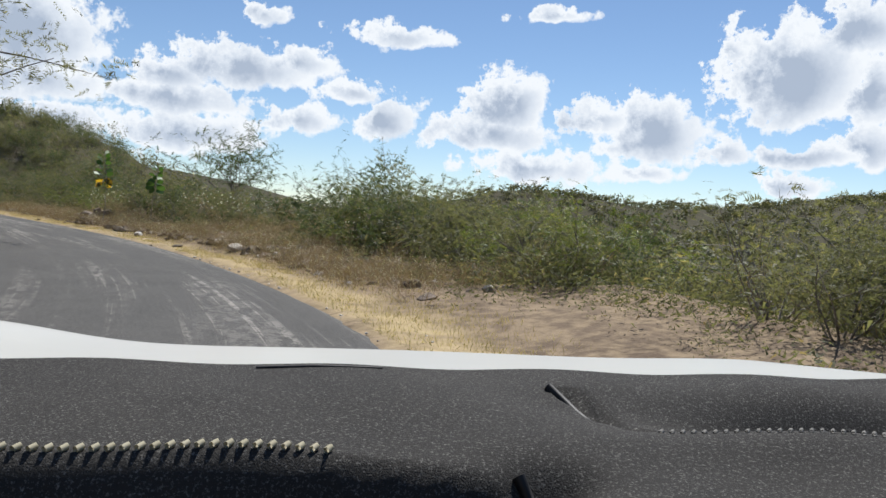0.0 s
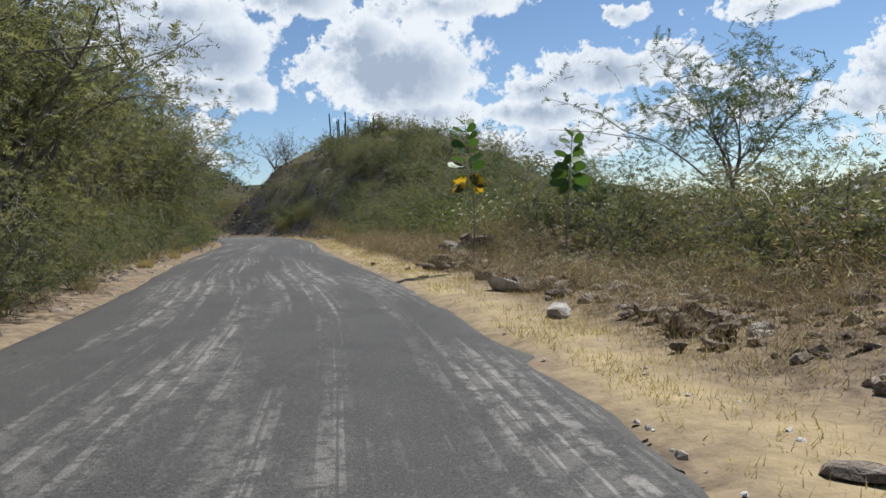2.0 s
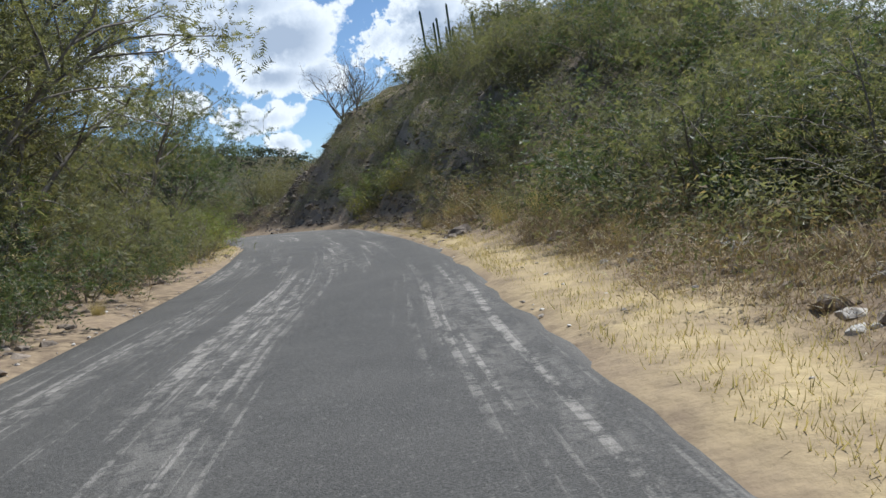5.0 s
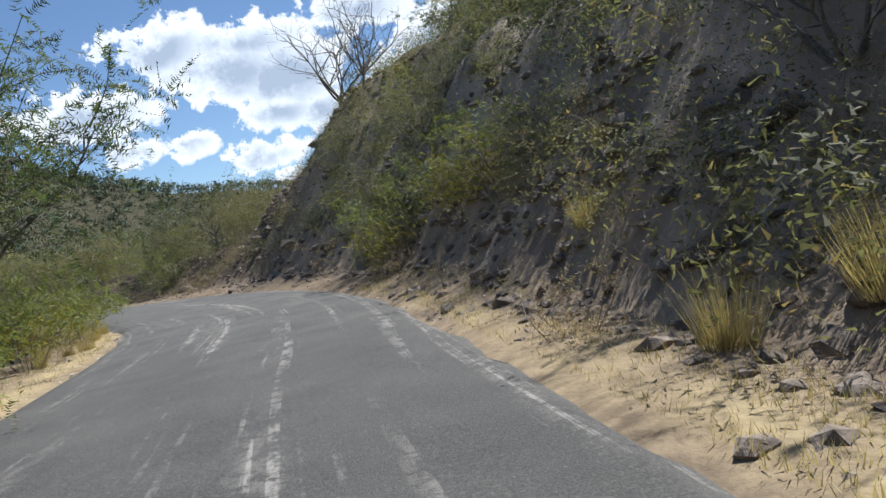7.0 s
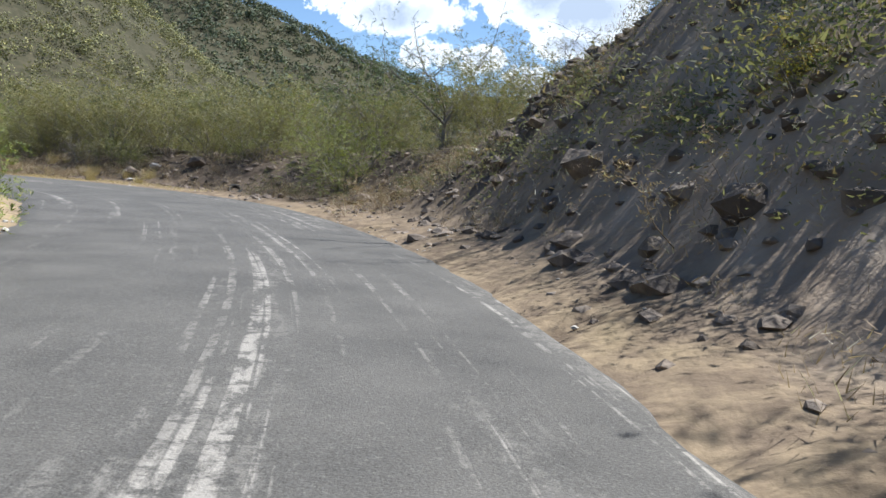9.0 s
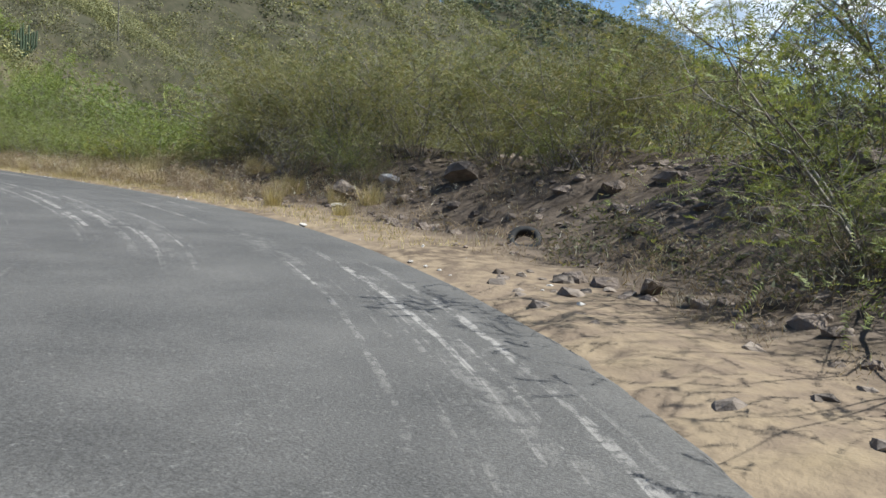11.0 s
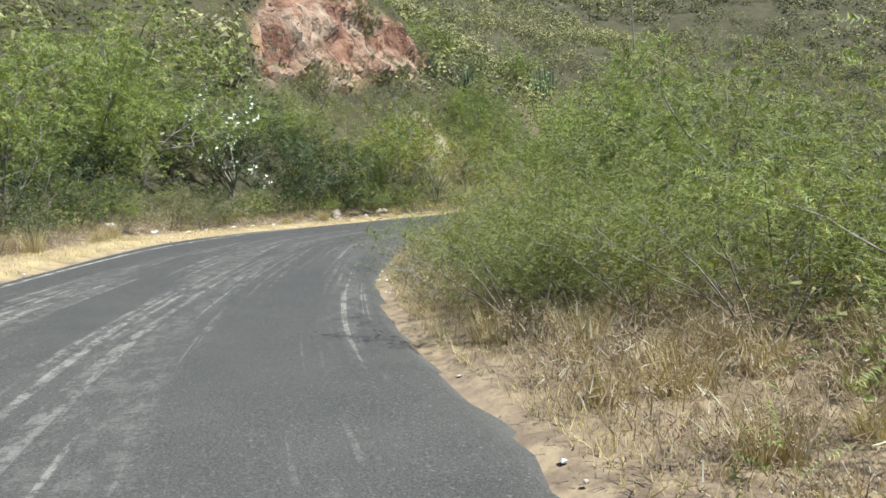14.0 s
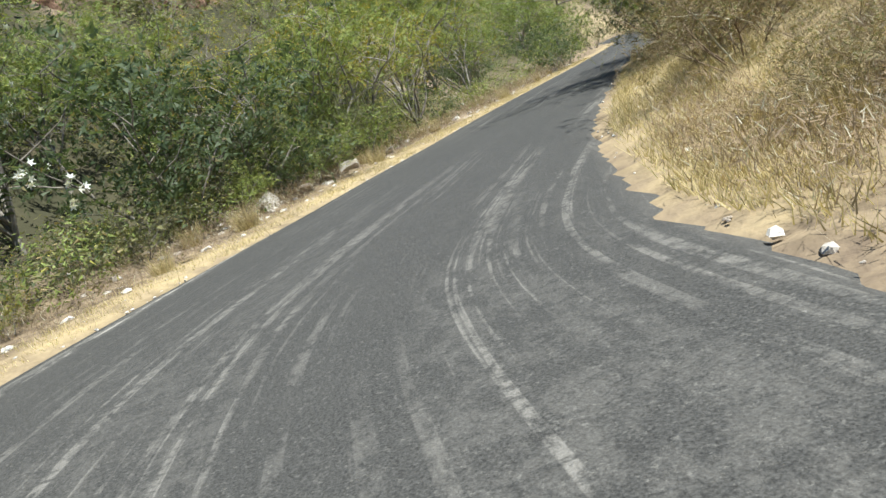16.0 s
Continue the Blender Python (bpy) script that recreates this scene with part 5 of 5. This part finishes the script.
def rubble(name, label, count, s_range, side, e_range, size, mat, seed):
    """Loose stones, one mesh."""
    rng = np.random.default_rng(seed)
    g = (1 + 5 ** 0.5) / 2
    shape = np.array([(-1, g, 0), (1, g, 0), (-1, -g, 0), (1, -g, 0), (0, -1, g), (0, 1, g), (0, -1, -g), (0, 1, -g), (g, 0, -1), (g, 0, 1), (-g, 0, -1), (-g, 0, 1)]) / 1.9
    tri = np.array([(0, 11, 5), (0, 5, 1), (0, 1, 7), (0, 7, 10), (0, 10, 11), (1, 5, 9), (5, 11, 4), (11, 10, 2), (10, 7, 6), (7, 1, 8),
                    (3, 9, 4), (3, 4, 2), (3, 2, 6), (3, 6, 8), (3, 8, 9), (4, 9, 5), (2, 4, 11), (6, 2, 10), (8, 6, 7), (9, 8, 1)])
    s = rng.uniform(*s_range, count)
    i = np.clip(np.searchsorted(S_LINE, s), 0, len(S_LINE) - 1)
    e = rng.uniform(*e_range, count)
    keep = rough(s, e, 2.4, 51) > rng.uniform(-.9, .9, count)
    i, e, s = i[keep], e[keep], s[keep]
    n = len(s)
    q = LINE[i] + T_LINE[i] * (s - S_LINE[i])[:, None] + N_LINE[i] * (side * (half_width(s) + e))[:, None]
    z = land(q[:, 0], q[:, 1]) - np.where((e > 0) & (e < 0.6), 0.035, 0.0)
    a = rng.uniform(0, 6.3, n)
    v = np.repeat(shape[None], n, 0) * (1 + rng.normal(0, .24, (n, 12, 3)))
    c, sn = np.cos(a)[:, None], np.sin(a)[:, None]
    v = np.stack([v[..., 0] * c - v[..., 1] * sn, v[..., 0] * sn + v[..., 1] * c, v[..., 2] * 0.6], -1)
    v = v * (size * rng.lognormal(0, .45, n))[:, None, None] + np.column_stack([q, z])[:, None]
    f = (tri[None] + 12 * np.arange(n)[:, None, None]).reshape(-1, 3)
    return tagged(mesh_object(name, v.reshape(-1, 3), f, mat), label, "rubble", kind="stuff")


rubble("verge_rubble", "loose brown rubble along the verge", 3200, (13, 78), 1, (1.8, 6), 0.085, ROCK, 101)
rubble("pale_rubble", "scattered whitish stones along the verge", 800, (13, 78), 1, (1.6, 6), 0.09, ROCK_PALE, 102)
rubble("bank_rubble", "fallen stones at the foot of the bank", 2600, (18, 100), -1, (0.2, 2.2), 0.06, ROCK, 103)
rubble("cut_rubble", "fallen stones at the foot of the rock cut", 900, (84, 136), 1, (0.2, 1.6), 0.08, ROCK, 104)
rubble("slope_stones", "broken brown rock pieces on the steep cut", 5200, (84, 126), 1, (1.0, 11), 0.11, ROCK, 132)
rubble("berm_rubble", "dark earth rubble heaped beside the bend", 2600, (124, 158), 1, (1.2, 7), 0.075, CUT_ROCK, 105)
rubble("hillside_rubble", "pale stones at the foot of the hillside", 420, (186, 240), -1, (1.0, 3.5), 0.08, ROCK_PALE, 106)
rubble("edge_gravel", "fine grey gravel along the road edge", 2600, (0, 236), 1, (-0.1, 0.9), 0.022, ROCK_PALE, 107)
rubble("left_gravel", "fine grey gravel along the far road edge", 2600, (16, 236), -1, (-0.1, 0.7), 0.022, ROCK_PALE, 108)


def old_tyre(x, y):
    thing = tagged(new("old_tyre"), "discarded black car tyre leaning on the berm", "tyre")
    prof = [(0.20, -.085), (0.235, -.10), (0.29, -.10), (0.315, -.08), (0.32, 0), (0.315, .08), (0.29, .10), (0.235, .10), (0.20, .085), (0.195, 0)]
    n, m = 40, len(prof)
    v = [(r * math.cos(2 * math.pi * k / n), r * math.sin(2 * math.pi * k / n), h) for k in range(n) for r, h in prof]
    f = [(k * m + j, ((k + 1) % n) * m + j, ((k + 1) % n) * m + (j + 1) % m, k * m + (j + 1) % m) for k in range(n) for j in range(m)]
    mesh_object("carcass", v, f, RUBBER, thing, True)
    blocks_v, blocks_f = [], []
    for k in range(44):
        for row in (-1, 0, 1):
            a0, a1 = 2 * math.pi * (k + .12 + .25 * row) / 44, 2 * math.pi * (k + .8 + .25 * row) / 44
            b = len(blocks_v)
            for r in (0.312, 0.329):
                for a, h in ((a0, row * .052 - .022), (a1, row * .052 - .022), (a1, row * .052 + .022), (a0, row * .052 + .022)):
                    blocks_v.append((r * math.cos(a), r * math.sin(a), h))
            blocks_f += [(b + 4, b + 5, b + 6, b + 7), (b, b + 1, b + 5, b + 4), (b + 1, b + 2, b + 6, b + 5), (b + 2, b + 3, b + 7, b + 6), (b + 3, b, b + 4, b + 7)]
    mesh_object("tread", blocks_v, blocks_f, RUBBER, thing)
    thing.matrix_basis = Matrix.Translation((x, y, land_at(x, y) + 0.07)) @ Euler((radians(42), 0, radians(20))).to_matrix().to_4x4() @ Matrix.Scale(0.85, 4)
    return thing


old_tyre(-3.1, 137.7)


def rock_face(name, label, mat):
    """Broken ledges standing proud of the bare face on the hillside."""
    nx, nq = 150, 40
    along = FACE_B - FACE_A
    uphill = np.array([-along[1], along[0]]) / np.linalg.norm(along)
    u, q = (g.ravel() for g in np.meshgrid(np.linspace(-0.04, 1.04, nx), np.linspace(-1.2, 4.4, nq), indexing="ij"))
    x, y = FACE_A[0] + along[0] * u + uphill[0] * q, FACE_A[1] + along[1] * u + uphill[1] * q
    z = land(x, y)
    far = np.linalg.norm(along) * u
    edge = face_bare(u + 0.03 * rough(x, y, 1.7, 75), q + 0.5 * rough(x, y, 2.0, 77))
    out = edge * (0.5 + 0.5 * rough(far, z, 1.6, 71) + 0.45 * np.abs(rough(far * 1.5, z * 0.45, 0.7, 73)) + 0.3 * np.abs(rough(far * 2.2, z * 0.3, 0.8, 79))) - 0.7 * (1 - edge)
    v = np.column_stack([x - uphill[0] * out, y - uphill[1] * out, z + 0.25 * out - 0.3 * (1 - edge)])
    return tagged(mesh_object(name, v, grid_faces(nx, nq), mat), label, "rock face")


rock_face("orange_cliff", "weathered orange and pink rock face on the hillside", ORANGE_ROCK)


def utility_pole(x, y, high):
    thing = tagged(new("utility_pole"), "thin dark wooden utility pole on the hillside", "pole")
    v, f = tubes([np.array([(0, 0, -1), (0.02, 0, high * .5), (0, 0.02, high)])], [(0.13, 0.09)], 8)
    mesh_object("post", v, f, BARK, thing, True)
    thing.matrix_basis = Matrix.Translation((x, y, land_at(x, y)))
    return thing


utility_pole(-139.0, 228.0, 9.0)


# ---- the car, as it stands where the drive begins ----
def paint_colour(n, tc):
    return n.mix(n.noise(tc.outputs["Object"], 3, 3), (0.56, 0.55, 0.515), (0.61, 0.60, 0.565))


def cloth_colour(n, tc):
    v = tc.outputs["Object"]
    fuzz = n.ramp(n.noise(v, 460, 2, 0.8), (0.54, 0.0), (0.78, 1.0))
    wear = n.noise(v, 9, 4)
    return n.mix(fuzz, n.mix(wear, (0.024, 0.0225, 0.021), (0.046, 0.043, 0.039)), (0.19, 0.18, 0.165))


CAR_PAINT = material("white_car_paint", paint_colour, 0.22, spec=0.5)
CARPET = material("dashboard_carpet", cloth_colour, 0.95, bump=lambda n, tc: (n.noise(tc.outputs["Object"], 800, 3), 0.0012), spec=0.15)
STITCH = material("hem_thread", leaf_colour((0.26, 0.23, 0.15), (0.42, 0.38, 0.27)), 0.8)
SEAM = material("seam_thread", leaf_colour((0.09, 0.085, 0.075), (0.2, 0.19, 0.17)), 0.8)
TRIM = material("black_trim", two_tone((0.008, 0.008, 0.009), (0.02, 0.02, 0.021), 30), 0.5)
STEEL = material("wheel_steel", two_tone((0.30, 0.30, 0.31), (0.42, 0.42, 0.43), 10), 0.35, metal=1.0)


def sheet(name, rows, mat, parent, thick=0.012):
    """A surface through rows of points, with a turned-down underside."""
    ny = len(rows[0])
    top = [p for r in rows for p in r]
    n = len(top)
    v = top + [(x, y, z - thick) for x, y, z in top]
    f = [tuple(q) for q in grid_faces(len(rows), ny).tolist()]
    f += [(a + n, d + n, c + n, b + n) for a, b, c, d in f]
    ring = [i for i in range(ny)] + [(k + 1) * ny + ny - 1 for k in range(len(rows) - 1)]
    ring += [(len(rows) - 1) * ny + j for j in range(ny - 2, -1, -1)] + [k * ny for k in range(len(rows) - 2, 0, -1)]
    f += [(ring[k], ring[(k + 1) % len(ring)], ring[(k + 1) % len(ring)] + n, ring[k] + n) for k in range(len(ring))]
    return mesh_object(name, v, f, mat, parent, True)


def car(at, turn):
    """Front of the car: x to its right, y ahead, z up from the road; its driver's eye is at (EYE_X, 0, EYE_Z)."""
    EYE_X, EYE_Z = -0.2, 1.525
    thing = tagged(new("car"), "white car with a dark carpeted dashboard and bulged bonnet", "car")
    # bonnet, with a bulge along each wing
    rows = []
    for u in np.linspace(0, 1, 61):
        x = -0.96 + 1.92 * u
        bulge = (0.056 if x < 0 else 0.018) * math.exp(-((abs(x) - 0.80) / 0.24) ** 2)
        wing = -0.16 * max(0, (abs(x) - 0.82) / 0.14) ** 2
        middle = 0.012 * (1 - (x / 0.96) ** 2)
        rows.append([(x, 0.84 + 1.12 * v - 0.12 * (x / .96) ** 2 * v, EYE_Z - 0.180 - 0.155 * v + (bulge + middle) * (0.3 + 0.7 * min(1, 1.4 * v)) + wing * (0.4 + 0.6 * v) - 0.17 * max(0, v - 0.72) ** 2 / 0.0784)
                     for v in np.linspace(0, 1, 25)])
    sheet("bonnet", rows, CAR_PAINT, thing, 0.02)
    # cowl under the glass and the wipers that lie on it
    sheet("cowl", [[(-0.95 + 1.9 * u, 0.74 + 0.12 * v, EYE_Z - 0.205 + 0.012 * v + 0.01 * math.sin(math.pi * u)) for v in (0, .5, 1)] for u in np.linspace(0, 1, 25)], TRIM, thing)
    for x0, x1, y0, y1 in ((-0.62, 0.05, 0.78, 0.80), (0.10, 0.74, 0.78, 0.80)):
        v, f = tubes([np.array([(x0, y0, EYE_Z - 0.187), ((x0 + x1) / 2, (y0 + y1) / 2, EYE_Z - 0.176), (x1, y1, EYE_Z - 0.178)])], [(0.010, 0.007)], 8)
        wiper = mesh_object("wiper", v, f, TRIM, thing, True)
        v, f = tubes([np.array([(x0 + .05, y0 + .012, EYE_Z - 0.175), (x1, y1 + .008, EYE_Z - 0.168)])], [(0.004, 0.004)], 6)
        mesh_object("blade", v, f, STEEL, wiper, True)

    # carpeted dashboard with its folds
    def dash_z(x, y):
        p = x - EYE_X
        h = 0.140 + 0.010 * ((y - 0.74) / 0.3) ** 2 - 0.006 * math.exp(-((p - 0.05) / 0.25) ** 2 - ((y - 0.6) / 0.08) ** 2)
        h += 0.055 * math.exp(-((p - 0.47) / 0.17) ** 2 - ((y - 0.60) / 0.045) ** 2)             # hollow
        h -= 0.010 * math.exp(-((p - 0.40) / 0.22) ** 2 - ((y - 0.50) / 0.035) ** 2)             # fold before it
        edge = 0.49 - 0.9 * max(0, p - -0.05) ** 2
        if p < 0.16:
            h += 0.075 * min(1, max(0, (edge - y) / 0.03)) ** 1.5                                 # the hem drops away
        h += 0.03 * math.exp(-((p - 0.155) / 0.025) ** 2 - ((y - 0.445) / 0.02) ** 2)            # split
        h += 0.015 * math.exp(-((p - 0.24 - 0.25 * (0.65 - y)) / 0.008) ** 2) * (1 if 0.53 < y < 0.66 else 0)
        return EYE_Z - h + 0.0015 * math.sin(31 * x + 17 * y) - 0.03 * max(0, (y - 0.735) / 0.025) ** 2
    rows = [[(x, y, dash_z(x, y)) for y in np.linspace(0.24, 0.76, 80)] for x in np.linspace(-0.95, 0.95, 190)]
    dash = sheet("dashboard", rows, CARPET, thing, 0.03)
    for line in ([(-0.02, 0.715), (0.03, 0.718), (0.09, 0.716)], [(0.225, 0.655), (0.243, 0.63), (0.252, 0.60), (0.262, 0.56)], [(0.145, 0.465), (0.158, 0.445), (0.162, 0.41)]):
        pts = np.array([(px + EYE_X, py, dash_z(px + EYE_X, py) + (0.003 if py < 0.7 else 0.0003)) for px, py in line])
        v, f = tubes([pts], [(0.0045, 0.003) if line[0][1] < 0.7 else (0.0022, 0.0015)], 8)
        mesh_object("slit", v, f, TRIM, dash, True)
    hem = [(EYE_X - 0.34 + 0.37 * k / 44, 0.492 - 0.9 * max(0, -0.29 + 0.37 * k / 44) ** 2) for k in range(45)]
    seam = [(EYE_X + 0.265 + 0.3 * k / 40, 0.525 - 0.035 * math.sin(1.6 * k / 40)) for k in range(41)]
    for x, y, r in [(*q, 0.0023) for q in hem] + [(*q, 0.0016) for q in seam]:
        z = dash_z(x, y + 0.004) + r * 0.6
        v, f = tubes([np.array([(x, y - r * 0.3, z), (x + 0.003, y + 1.6 * r, z + r * 0.4)])], [(r, r)], 5)
        mesh_object("stitch", v, f, STITCH if r > 0.002 else SEAM, dash, True)
    # wings, front panel and wheels that carry it
    for side in (-1, 1):
        rows = [[(side * (0.935 + 0.03 * math.sin(math.pi * v)), -0.1 + 2.0 * u, EYE_Z - 0.30 - 0.10 * u - 0.78 * v - 0.12 * u**4) for v in np.linspace(0, 1, 9)] for u in np.linspace(0, 1, 17)]
        sheet("wing", rows if side < 0 else rows[::-1], CAR_PAINT, thing, 0.015)
        m = 40
        prof = [(0.21, -.10), (0.33, -.11), (0.36, -.08), (0.36, .08), (0.33, .11), (0.21, .10)]
        v = [(h, r * math.cos(2 * math.pi * k / m), r * math.sin(2 * math.pi * k / m)) for k in range(m) for r, h in prof]
        f = [(k * 6 + j, ((k + 1) % m) * 6 + j, ((k + 1) % m) * 6 + j + 1, k * 6 + j + 1) for k in range(m) for j in range(5)]
        wheel = mesh_object("wheel", v, f, RUBBER, thing, True)
        wheel.location = (side * 0.80, 1.25, 0.36)
        v = [(0.05 * side * (1 - r / .21), r * math.cos(2 * math.pi * k / m), r * math.sin(2 * math.pi * k / m)) for k in range(m) for r in (0.0, 0.08, 0.21)]
        f = [(k * 3 + j, ((k + 1) % m) * 3 + j, ((k + 1) % m) * 3 + j + 1, k * 3 + j + 1) for k in range(m) for j in range(2)]
        mesh_object("rim", v, f, STEEL, wheel, True)
    rows = [[(-0.93 + 1.86 * u, 1.86 + 0.10 * math.sin(math.pi * u), EYE_Z - 0.42 - 0.75 * v) for v in np.linspace(0, 1, 7)] for u in np.linspace(0, 1, 17)]
    sheet("front_panel", rows, CAR_PAINT, thing)
    way = Matrix.Rotation(turn, 4, "Z")
    thing.matrix_basis = Matrix.Translation(Vector(at) - way @ Vector((EYE_X, 0, 0))) @ way
    return thing


car((0.0, 0.0, 0.065), radians(-30))
